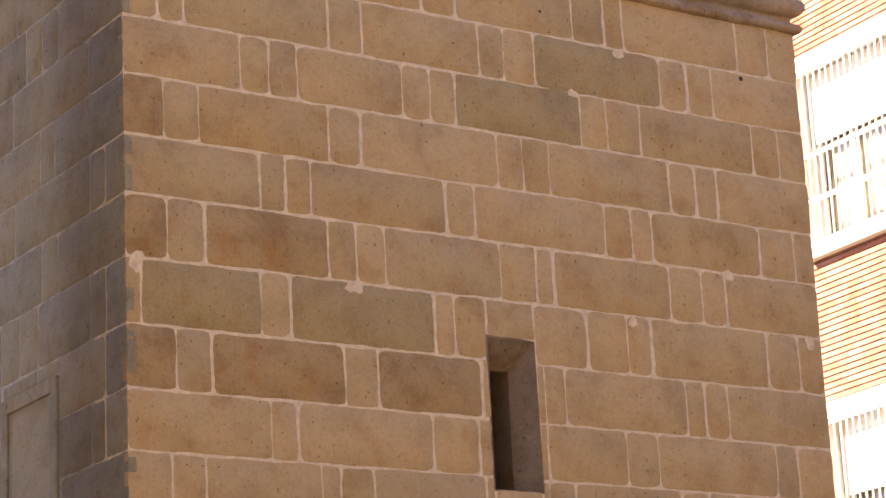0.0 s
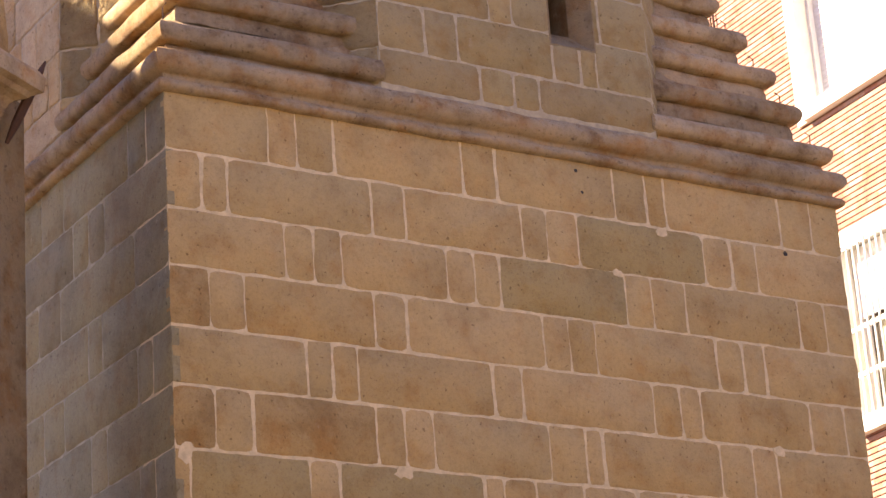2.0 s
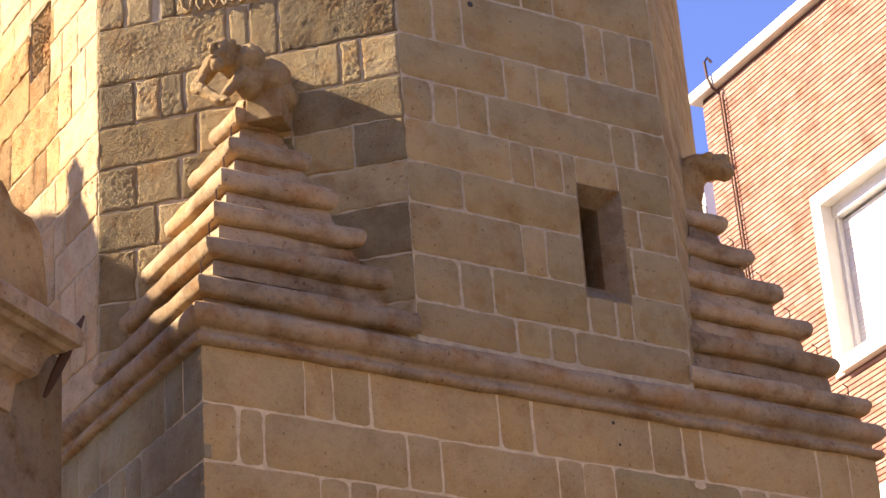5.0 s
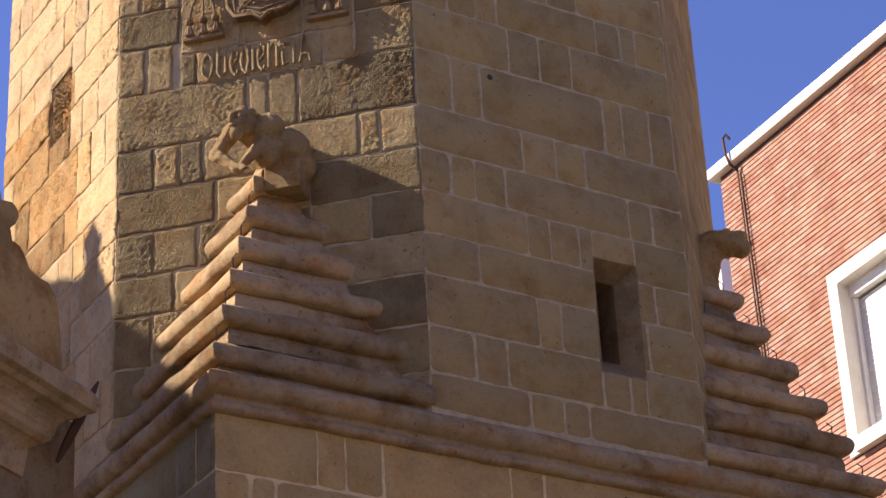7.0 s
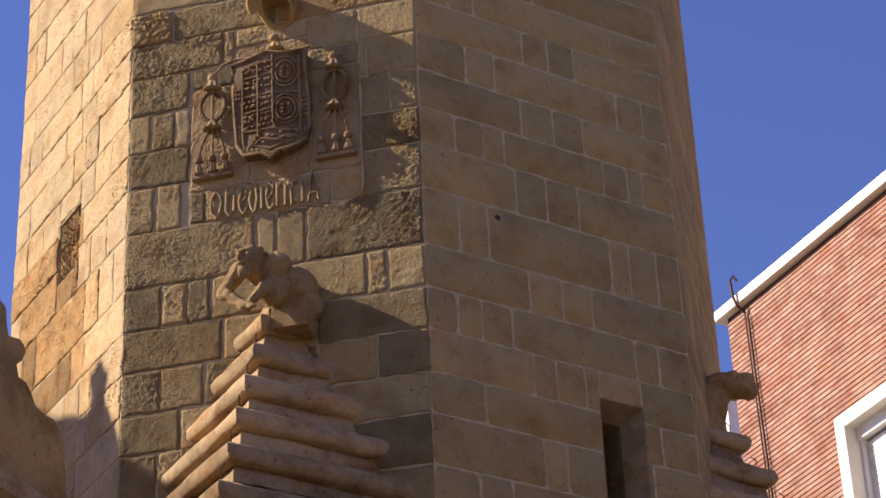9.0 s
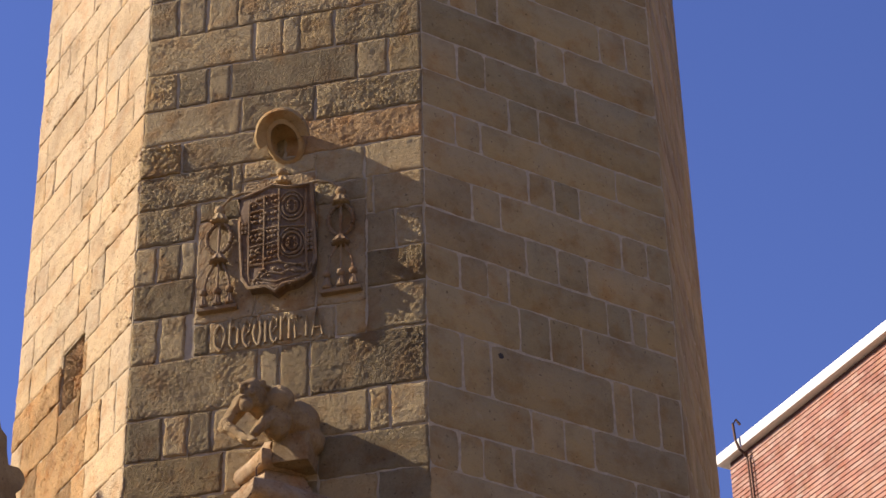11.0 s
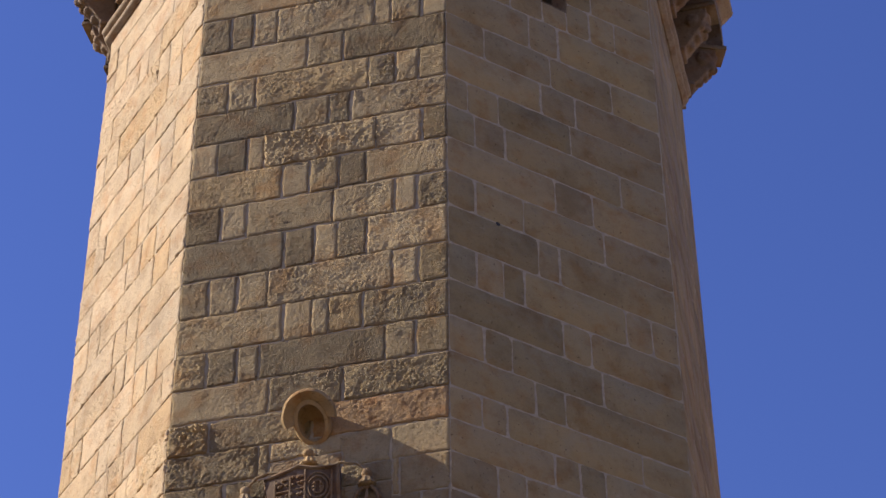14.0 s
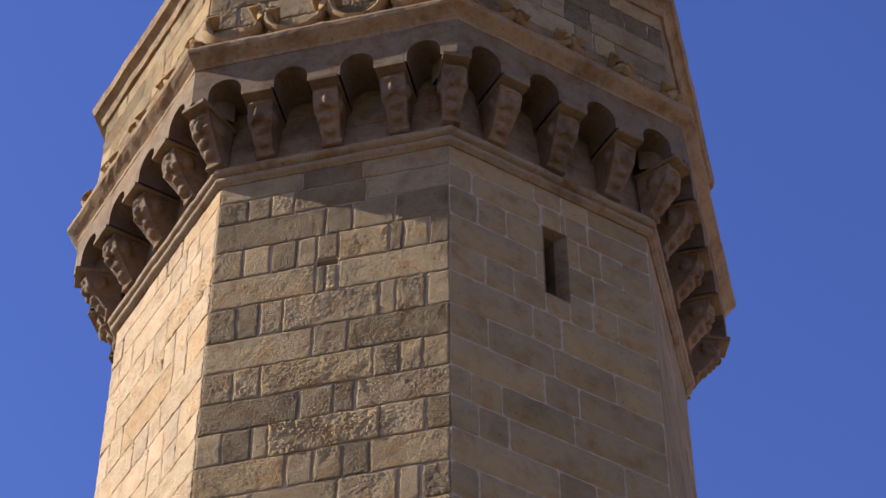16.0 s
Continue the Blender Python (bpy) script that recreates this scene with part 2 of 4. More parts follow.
def tube(points, radius, sides=8, closed=False):
    bm = bmesh.new()
    pts = [Vector(p) for p in points]
    rings = []
    for i, p in enumerate(pts):
        a = pts[i - 1] if i or closed else p
        b = pts[(i + 1) % len(pts)] if i < len(pts) - 1 or closed else p
        way = (b - a).normalized()
        side = way.orthogonal().normalized() if abs(way.z) > 0.95 else way.cross(Vector((0, 0, 1))).normalized()
        up = way.cross(side)
        rad = radius[i] if isinstance(radius, (list, tuple)) else radius
        rings.append([bm.verts.new(p + (side * math.cos(t) + up * math.sin(t)) * rad) for t in (2 * math.pi * k / sides for k in range(sides))])
    for i in range(len(rings) if closed else len(rings) - 1):
        r, s = rings[i], rings[(i + 1) % len(rings)]
        for k in range(sides):
            bm.faces.new((r[k], r[(k + 1) % sides], s[(k + 1) % sides], s[k]))
    if not closed:
        bm.faces.new(rings[0][::-1])
        bm.faces.new(rings[-1])
    bmesh.ops.recalc_face_normals(bm, faces=bm.faces)
    return bm


def lathe(profile, sides=20, squash=1.0):
    bm = bmesh.new()
    rings = [[bm.verts.new((r * math.cos(t), r * squash * math.sin(t), z)) for t in (2 * math.pi * k / sides for k in range(sides))] for r, z in profile]
    for r, s in zip(rings, rings[1:]):
        for k in range(sides):
            bm.faces.new((r[k], r[(k + 1) % sides], s[(k + 1) % sides], s[k]))
    bm.faces.new(rings[0][::-1])
    bm.faces.new(rings[-1])
    bmesh.ops.recalc_face_normals(bm, faces=bm.faces)
    return bm


def blob(bm, at, size, turn=(0, 0, 0), detail=2):
    made = bmesh.ops.create_icosphere(bm, subdivisions=detail, radius=1.0)
    m = pose(*at, *turn) @ Matrix.Diagonal((*size, 1))
    bmesh.ops.transform(bm, matrix=m, verts=made["verts"])


def carve(ob, voxel):
    """Melt the lumps of a figure into one skin."""
    mod = ob.modifiers.new("skin", "REMESH")
    mod.mode, mod.voxel_size, mod.use_smooth_shade = "VOXEL", voxel, True


# ---- plan of the tower ----
SIDE = 5.609                      # a square base
CUT = SIDE * (1 - 0.5 ** 0.5)     # what the octagon cuts off each corner
FACE = SIDE - 2 * CUT             # a face of the octagon
MID = SIDE / 2
SQUARE = [(0, 0), (SIDE, 0), (SIDE, SIDE), (0, SIDE)]
OCTAGON = [(CUT, 0), (SIDE - CUT, 0), (SIDE, CUT), (SIDE, SIDE - CUT), (SIDE - CUT, SIDE), (CUT, SIDE), (0, SIDE - CUT), (0, CUT)]
BASE_TOP, SHAFT_FOOT, SHAFT_TOP = 8.23, 8.5, 20.02
PROUD = 0.003

rng = random.Random(7)


def dressed_block(w, h, deep, chip, seed):
    """A flat dressed stone: a wavering outline with soft arrises and rubbed corners."""
    bm = bmesh.new()
    soft = min(0.022, w * 0.1, h * 0.1) * rng.uniform(0.3, 1.3)
    line = []
    for (x0, z0), (x1, z1) in (((0, 0), (w, 0)), ((w, 0), (w, h)), ((w, h), (0, h)), ((0, h), (0, 0))):
        length = abs(x1 - x0) + abs(z1 - z0)
        n = max(4, int(length / 0.045))
        for i in range(n):
            u = (soft * 0.35 + (length - soft * 0.35) * i / n) / length
            line.append(Vector((x0 + (x1 - x0) * u, 0, z0 + (z1 - z0) * u)))
    mid = Vector((w / 2, 0, h / 2))
    rim, top, back = [], [], []
    for p in line:
        q = Vector((p.x * 6 + seed, seed * 1.3, p.z * 6 + seed * 0.7))
        shift = noise.noise_vector(q) * chip * 0.9 + noise.noise_vector(q * 4.1) * chip * 0.6
        corner = min(p.x, w - p.x) + min(p.z, h - p.z)
        pull = max(0.0, soft - corner) * 0.45
        inward = Vector((1 if p.x < w / 2 else -1, 0, 1 if p.z < h / 2 else -1))
        at = Vector((p.x + shift.x, 0, p.z + shift.z)) + inward * pull
        rim.append(bm.verts.new((at.x, 0.0, at.z)))
        to = Vector((mid.x - at.x, 0, mid.z - at.z))
        to = Vector((max(-1, min(1, to.x / (w * 0.35))), 0, max(-1, min(1, to.z / (h * 0.35)))))
        edge = 0.004 * (1 + noise.noise(q * 2.3))
        top.append(bm.verts.new((at.x + to.x * edge, -PROUD, at.z + to.z * edge)))
        back.append(bm.verts.new((at.x, deep, at.z)))
    bm.faces.new(top)
    for i in range(len(rim)):
        k = (i + 1) % len(rim)
        bm.faces.new((top[k], top[i], rim[i], rim[k]))
        bm.faces.new((rim[k], rim[i], back[i], back[k]))
    return bm


def stone_block(w, h, uneven, deep=0.05, chip=0.010, seed=0.0):
    """A squared stone; its back lies at y = deep. Coarse stones get a lumpy, eroded face."""
    if uneven <= 0.0055:
        return dressed_block(w, h, deep, chip, seed)
    bm = bmesh.new()
    nx, nz = max(3, int(w / 0.0125)), max(3, int(h / 0.0125))
    rows = []
    for k in range(nz + 1):
        row = []
        for i in range(nx + 1):
            u, v = i / nx, k / nz
            x, z = u * w, v * h
            p = Vector((x * 7 + seed, z * 7 + seed * 1.7, seed))
            away = min(x, w - x, z, h - z)
            shift = noise.noise_vector(p * 0.9) * chip * 1.3 + noise.noise_vector(p * 3.7) * chip
            fade = max(0.0, 1 - away / 0.05)
            x, z = x + shift.x * fade, z + shift.y * fade
            rough = 0.3 + 1.1 * abs(noise.noise(p * 0.4 + Vector((9, 0, 0))))
            dips = noise.noise(p * 2.4) * 0.35 + noise.noise(p * 5.1) * 0.35 + noise.noise(p * 9.3) * 0.6 + noise.noise(p * 14.5) * 0.9
            y = -PROUD + uneven * (noise.noise(p) * 0.4 - 0.55 + rough * dips)
            y += uneven * 0.7 * max(0.0, noise.noise(p * 1.7 + Vector((0, 5, 0))) - 0.25)
            y = min(y + max(0.0, 0.012 - away) * 0.6, 0.0005)
            row.append(bm.verts.new((x, y, z)))
        rows.append(row)
    for k in range(nz):
        for i in range(nx):
            bm.faces.new((rows[k][i], rows[k][i + 1], rows[k + 1][i + 1], rows[k + 1][i]))
    rim = rows[0] + [r[-1] for r in rows[1:]] + rows[-1][-2::-1] + [r[0] for r in rows[-2:0:-1]]
    back = [bm.verts.new((v.co.x + (-0.003 if v.co.x > w / 2 else 0.003), deep, v.co.z)) for v in rim]
    for i in range(len(rim)):
        k = (i + 1) % len(rim)
        bm.faces.new((rim[k], rim[i], back[i], back[k]))
    return bm


def bond(width, start):
    """Joints of a course: a long stone, then two or three narrow ones."""
    x, k, joints = 0.0, start, []
    while True:
        step = rng.uniform(0.75, 1.1) if k % 3 == 0 else rng.uniform(0.2, 0.34)
        x, k = x + step, k + 1
        if x > width - 0.15:
            return joints
        joints.append(round(x, 3))


def lay(wall, width, levels, joints, material, uneven, gap, holes=(), left=0.0, right=0.0, loose=False, odd=(), eroded=()):
    """Lay stones on a wall, course by course; each is a piece of its own."""
    heap = bmesh.new() if loose else None
    for i, (z0, z1) in enumerate(zip(levels, levels[1:])):
        cuts = [-left] + sorted(joints[i]) + [width + right]
        spans = [(a, b, z0, z1) for a, b in zip(cuts, cuts[1:])]
        for hx0, hx1, hz0, hz1 in holes:
            kept = []
            for a, b, p, q in spans:
                if b <= hx0 or a >= hx1 or q <= hz0 or p >= hz1:
                    kept.append((a, b, p, q))
                    continue
                kept += [(a, hx0, p, q)] * (hx0 - a > 0.05) + [(hx1, b, p, q)] * (b - hx1 > 0.05)
                lo, hi = max(a, hx0), min(b, hx1)
                kept += [(lo, hi, hz1, q)] * (q - hz1 > 0.04 and hi - lo > 0.05) + [(lo, hi, p, hz0)] * (hz0 - p > 0.04 and hi - lo > 0.05)
            spans = kept
        for a, b, p, q in spans:
            w, h = b - a - gap * rng.uniform(0.5, 1.5), q - p - gap * rng.uniform(0.6, 1.15)
            worn = next((o[4] for o in eroded if o[0] < (a + b) / 2 < o[1] and o[2] < (p + q) / 2 < o[3]), 1.0)
            bm = stone_block(w, h, worn * uneven * (rng.choice((0.5, 0.55, 0.7, 0.9, 1.15)) if uneven > 0.0055 else 1.0), seed=rng.uniform(0, 50))
            if loose:
                bmesh.ops.translate(bm, vec=(a + gap / 2, 0, p + gap / 2), verts=bm.verts)
                me = bpy.data.meshes.new("course")
                bm.to_mesh(me)
                bm.free()
                heap.from_mesh(me)
                bpy.data.meshes.remove(me)
            else:
                mid = ((a + b) / 2, (p + q) / 2)
                stuff = next((o[4] for o in odd if o[0] < mid[0] < o[1] and o[2] < mid[1] < o[3]), material)
                ob = part("stone_block", bm, stuff, wall, smooth=True)
                ob.matrix_basis = pose(a + gap / 2, 0, p + gap / 2)
    if loose:
        tagged(part("stonework", heap, material, wall), kind="stuff")


def pierced(width, z0, z1, deep, holes, inset=0.0):
    """A wall's body with openings right through it."""
    xs = sorted({0.0, width, *(v for h in holes for v in h[:2])})
    zs = sorted({z0, z1, *(v for h in holes for v in h[2:])})
    bm = bmesh.new()
    for a, b in zip(xs, xs[1:]):
        for p, q in zip(zs, zs[1:]):
            if not any(h[0] <= a and b <= h[1] and h[2] <= p and q <= h[3] for h in holes):
                box(bm, a, b, inset, deep, p, q)
    bmesh.ops.remove_doubles(bm, verts=bm.verts, dist=0.0005)
    return bm


def frame_of(p, q):
    return pose(p[0], p[1], 0, 0, 0, math.degrees(math.atan2(q[1] - p[1], q[0] - p[0])))


# ---- the ground ----
bm = boxes((-900, 900, -900, 900, -0.3, 0.0))
tagged(mesh_object("ground", bm, PAVING), "pale stone paving around the foot of the tower", "paving", kind="structure")

# ---- the tower ----
tower = thing("bell_tower", "tall octagonal sandstone bell tower on a square base", "tower")

BASE_LEVELS = [0.0, 0.42, 0.84, 1.25, 1.67, 2.09, 2.5, 2.92, 3.34, 3.75, 4.17, 4.57, 4.956, 5.357, 5.781, 6.188, 6.573, 6.971, 7.363, 7.76, BASE_TOP]
FRONT_JOINTS = [
    [0.29, 0.52, 1.33, 1.47, 1.72, 2.58, 3.08, 3.3, 4.2, 4.45, 4.7],
    [0.98, 1.18, 2.18, 2.54, 3.09, 3.75, 4.02, 5.08, 5.29],
    [0.33, 0.58, 1.53, 1.78, 2.59, 3.09, 3.26, 4.3, 4.47, 4.68],
    [0.10, 0.93, 1.15, 2.24, 2.39, 3.48, 3.82, 4.04, 5.09, 5.38],
    [0.28, 0.55, 1.44, 1.65, 1.87, 2.78, 3.08, 3.23, 4.23, 4.52, 4.74],
    [0.95, 1.14, 1.32, 2.37, 2.6, 3.69, 3.93, 4.11, 5.1, 5.43],
    [0.27, 0.52, 1.47, 1.73, 2.81, 3.02, 3.24, 4.3, 4.54, 4.74],
    [0.83, 1.04, 1.25, 2.06, 2.28, 2.49, 3.54, 3.77, 4.07, 5.11, 5.36],
    [0.25, 0.43, 1.5, 1.76, 2.7, 2.91, 3.17, 4.28, 4.54, 4.77],
    [0.74, 0.95, 1.24, 2.25, 2.53, 3.52, 3.81, 3.98, 5.04, 5.34],
]
# joints of the west side, as distances from the corner
SIDE_JOINTS = [[0.3, 0.52, 1.4, 1.7], [0.95, 1.2], [0.3, 0.5, 1.7], [0.3, 0.98, 1.3, 1.9], [0.28, 0.5, 1.3, 1.6, 1.9], [0.98, 1.23, 2.1],
               [0.27, 0.49, 1.66, 2.0], [1.02, 1.25], [0.5, 1.7, 2.08], [0.95, 1.21, 1.47], [0.28, 0.56, 1.63, 2.01]]
SLIT_LOW, SLIT_MID, SLIT_HIGH = (2.645, 3.03, 4.49, 5.52), (1.46, 1.84, 9.08, 10.0), (1.06, 1.33, 18.48, 19.42)

# darker stones among the tan ones
FRONT_ODD = [(2.5, 3.5, 6.98, 7.36, OLIVE), (3.2, 4.28, 7.37, 7.75, OLIVE), (0.55, 1.43, 5.79, 6.18, BROWN), (0.6, 1.5, 4.96, 5.35, BROWN), (0.2, 0.92, 5.37, 5.77, OLIVE), (1.2, 2.2, 5.37, 5.77, OLIVE),
             (1.8, 2.6, 4.96, 5.35, BROWN), (0.0, 0.27, 5.79, 7.36, BROWN), (0.0, 0.27, 4.96, 5.35, BROWN), (5.3, 5.6, 5.79, 6.18, OLIVE)]
base_front = part("base_wall", pierced(SIDE, 0, BASE_TOP, 0.45, [SLIT_LOW]), MORTAR, tower, "front of the square base in dressed sandstone")
lay(base_front, SIDE, BASE_LEVELS[10:], FRONT_JOINTS, SMOOTH, 0.002, 0.018, [SLIT_LOW], left=0.010, right=0.010, odd=FRONT_ODD)
lay(base_front, SIDE, BASE_LEVELS[:11], [bond(SIDE, i) for i in range(10)], SMOOTH, 0.002, 0.016, loose=True)

PANEL = (SIDE - 1.86, SIDE - 0.98, 2.6, 5.25)
base_side = part("base_wall", pierced(SIDE - 0.455, 0, BASE_TOP, 0.4, []), SHADED_MORTAR, tower, "shaded west side of the square base")
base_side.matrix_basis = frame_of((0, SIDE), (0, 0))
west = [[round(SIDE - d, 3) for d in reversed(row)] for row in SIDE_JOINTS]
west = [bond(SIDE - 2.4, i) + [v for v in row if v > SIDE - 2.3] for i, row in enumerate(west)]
lay(base_side, SIDE, BASE_LEVELS[9:], west, SHADED_SIDE, 0.002, 0.014, [PANEL], right=0.008)
lay(base_side, SIDE, BASE_LEVELS[:10], [bond(SIDE, i) for i in range(9)], SHADED_SIDE, 0.002, 0.014, loose=True)
for a, b in (((SIDE, 0), (SIDE, SIDE)), ((SIDE, SIDE), (0, SIDE))):
    w = part("base_wall", pierced(SIDE - 0.92, 0, BASE_TOP, 0.4, []), MORTAR, tower)
    w.matrix_basis = frame_of(a, b) @ pose(0.46, 0, 0)
    lay(w, SIDE - 0.92, BASE_LEVELS, [bond(SIDE, i) for i in range(20)], SMOOTH, 0.002, 0.016, loose=True)

# slits: splayed openings that narrow to a dark loophole
def slit(outer, inner, deep, material):
    bm = bmesh.new()

    def ring_at(r, y):
        return [bm.verts.new((x, y, z)) for x, z in ((r[0], r[2]), (r[1], r[2]), (r[1], r[3]), (r[0], r[3]))]

    o = outer
    cut = 5
    loops = [ring_at((o[0] - 0.015, o[1] + 0.015, o[2] - 0.015, o[3] + 0.015), 0.0)]
    for i in range(cut + 1):
        u = i / cut
        loops.append(ring_at([p + (q - p) * u for p, q in zip(outer, inner)], -0.003 + (deep + 0.003) * u))
    loops.append(ring_at(inner, 0.46))
    for a, b in zip(loops, loops[1:]):
        for k in range(4):
            bm.faces.new((a[k], a[(k + 1) % 4], b[(k + 1) % 4], b[k]))
    wobble(bm, 0.006, 5.0, o[2])
    bmesh.ops.recalc_face_normals(bm, faces=bm.faces)
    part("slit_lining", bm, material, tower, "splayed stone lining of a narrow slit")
    # Added dark panel closes the loophole; the interior's shade is its colour.
    part("slit_back", boxes((inner[0] - 0.05, inner[1] + 0.05, 0.46, 0.5, inner[2] - 0.05, inner[3] + 0.05)), RECESS_SHADE, tower)


slit(SLIT_LOW, (2.70, 2.90, 4.52, 5.33), 0.15, SHADE_TONED)
slit((SLIT_MID[0] + CUT, SLIT_MID[1] + CUT, *SLIT_MID[2:]), (1.52 + CUT, 1.73 + CUT, 9.24, 9.9), 0.15, SHADE_TONED)
slit((SLIT_HIGH[0] + CUT, SLIT_HIGH[1] + CUT, *SLIT_HIGH[2:]), (1.08 + CUT, 1.25 + CUT, 18.52, 19.38), 0.10, SHADE_TONED)

# the octagonal shaft
SHAFT_LEVELS = [SHAFT_FOOT, 8.78, 9.15, 9.55, 9.88, 10.23, 10.58, 10.94, 11.43, 11.83, 12.16, 12.51, 12.86, 13.18, 13.5, 13.85, 14.22, 14.61, 15.01, 15.43,
                15.82, 16.21, 16.6, 16.97, 17.36, 17.76, 18.2, 18.6, 19.0, 19.4, 19.72, SHAFT_TOP]
SHIELD_JOINTS = {2: [0.29, 0.5], 3: [0.46], 4: [0.29, 0.64, 1.5, 1.95], 5: [0.78, 1.5], 6: [0.3, 0.49, 0.68, 1.88, 2.04], 7: [1.03, 1.19, 1.42], 8: [0.23, 0.45, 0.63, 1.43], 9: [0.5],
                 10: [0.18, 0.37, 2.1], 11: [0.51, 1.92], 12: [0.76, 1.85], 13: [0.34, 1.2], 14: [0.82, 1.45], 15: [0.28, 0.54, 0.73, 1.79, 2.05],
                 16: [0.92, 1.16, 1.3, 1.6], 17: [0.26, 0.51, 0.77, 1.85, 2.07], 18: [0.9, 1.16, 1.36, 1.62], 19: [0.32, 0.55, 1.32, 1.86, 2.06], 20: [0.85, 1.1, 1.36, 1.6],
                 21: [0.24, 0.52, 0.67, 1.68, 2.1], 22: [0.94, 1.25, 1.46], 23: [0.3, 0.56, 1.61, 1.86, 2.07], 24: [1.03, 1.37], 25: [0.29, 0.51, 0.73, 1.65, 1.81, 2.1], 26: [1.13, 1.25],
                 27: [0.3, 0.58, 0.84, 1.74, 1.88, 2.13], 28: [1.1, 1.37, 1.79], 29: [0.31, 0.54, 0.77, 1.5]}
FRONT_UPPER = {1: [0.38, 0.65, 1.7], 2: [0.93, 1.13, 1.9], 3: [0.46, 2.0], 4: [0.89, 1.09, 1.34], 5: [0.26, 0.46, 0.73, 1.82, 2.04], 6: [0.9, 1.19, 1.46], 7: [0.31, 0.56, 1.67, 1.84, 2.1],
               8: [0.83, 1.11, 1.4], 9: [0.31, 0.55, 0.75, 1.66, 1.9, 2.04], 10: [0.92, 1.22, 1.5], 11: [0.44, 0.7, 1.85, 2.1], 12: [0.98, 1.22, 1.46], 13: [0.3, 0.54, 1.84],
               14: [0.82, 1.1], 15: [0.34, 0.6, 1.5], 16: [1.12, 1.4], 17: [0.28, 0.54, 0.75, 1.78, 2.05], 18: [0.9, 1.12], 19: [0.28, 0.76, 1.6], 20: [1.1, 1.5],
               21: [0.28, 0.6, 1.82], 22: [0.21, 0.53, 1.3], 23: [1.0, 1.37], 24: [0.4, 1.11, 1.79], 25: [0.9, 1.22], 26: [0.39, 0.7, 1.59, 1.88]}
ARMS_SLABS = [(0.5, 1.86, 11.72, 12.66), (0.63, 1.62, 11.43, 11.72), (0.86, 1.45, 12.66, 13.0)]
POCKET = (1.03, 1.24, 18.57, 18.65)
WEST_WINDOW = (0.97, 1.4, 11.7, 12.27)
ODD = {"shield": [(1.4, 1.9, 10.5, 10.95, ORANGE), (1.5, 2.2, 13.15, 13.5, ORANGE)], "west": [(0.3, 1.5, 10.6, 12.2, ORANGE)]}
ERODED = {"shield": [(0.6, 1.4, 16.2, 16.7, 2.6), (1.5, 2.4, 13.4, 13.85, 2.4), (-0.1, 0.4, 12.9, 13.5, 2.2), (1.8, 2.3, 11.85, 12.1, 2.2), (1.6, 2.4, 9.6, 10.4, 1.8)], "west": [(1.7, 2.4, 12.8, 13.6, 2.2), (0.2, 1.5, 10.8, 12.1, 1.5)]}
RANGES = [("front", 0, [SLIT_MID, SLIT_HIGH], AGED, 0.0045, SHAFT_MORTAR), ("shield", 7, [POCKET], ROUGH, 0.0115, POINTING), ("west", 6, [WEST_WINDOW], SUNLIT_SIDE, 0.014, POINTING), ("east", 1, [], AGED, 0.005, SHAFT_MORTAR)]
for name, k, holes, mat, uneven, pointing in RANGES:
    a, b = OCTAGON[k], OCTAGON[(k + 1) % 8]
    wall = part("shaft_wall", pierced(FACE, SHAFT_FOOT - 0.2, 20.1, 0.4, holes, 0.003 if name == "west" else 0.006 if uneven > 0.006 else 0.0), pointing, tower)
    wall.matrix_basis = frame_of(a, b)
    rows = [bond(FACE, i % 3) for i, _ in enumerate(SHAFT_LEVELS[1:])]
    fixed = SHIELD_JOINTS if name == "shield" else FRONT_UPPER if name == "front" else {}
    for i, row in fixed.items():
        rows[i] = row
    lay(wall, FACE, SHAFT_LEVELS, rows, mat, uneven, 0.018 if uneven > 0.006 else 0.016, holes + (ARMS_SLABS if name == "shield" else []), left=0.003, right=0.003, odd=ODD.get(name, ()), eroded=ERODED.get(name, ()))
for k in (2, 3, 4, 5):
    wall = part("shaft_wall", pierced(FACE, SHAFT_FOOT - 0.2, 20.1, 0.4, []), MORTAR, tower)
    wall.matrix_basis = frame_of(OCTAGON[k], OCTAGON[(k + 1) % 8])
    lay(wall, FACE, SHAFT_LEVELS, [bond(FACE, i) for i in range(len(SHAFT_LEVELS))], ROUGH, 0.004, 0.016, loose=True)

# patch of rough orange stone that fills an old window
patch = thing("blocked_window", "old window blocked with rough orange rubble", "window", frame_of(OCTAGON[6], OCTAGON[7]))
for z0, z1, x0, x1 in ((11.7, 11.95, 0.97, 1.2), (11.7, 11.95, 1.2, 1.4), (11.95, 12.27, 0.97, 1.4)):
    bm = stone_block(x1 - x0 - 0.01, z1 - z0 - 0.01, 0.03, 0.05, seed=z0 + x0)
    part("rubble_stone", bm, ORANGE, patch).matrix_basis = pose(x0, 0.035, z0)
part("window_back", boxes((0.9, 1.47, 0.07, 0.32, 11.62, 12.35)), OLD_MORTAR, patch)

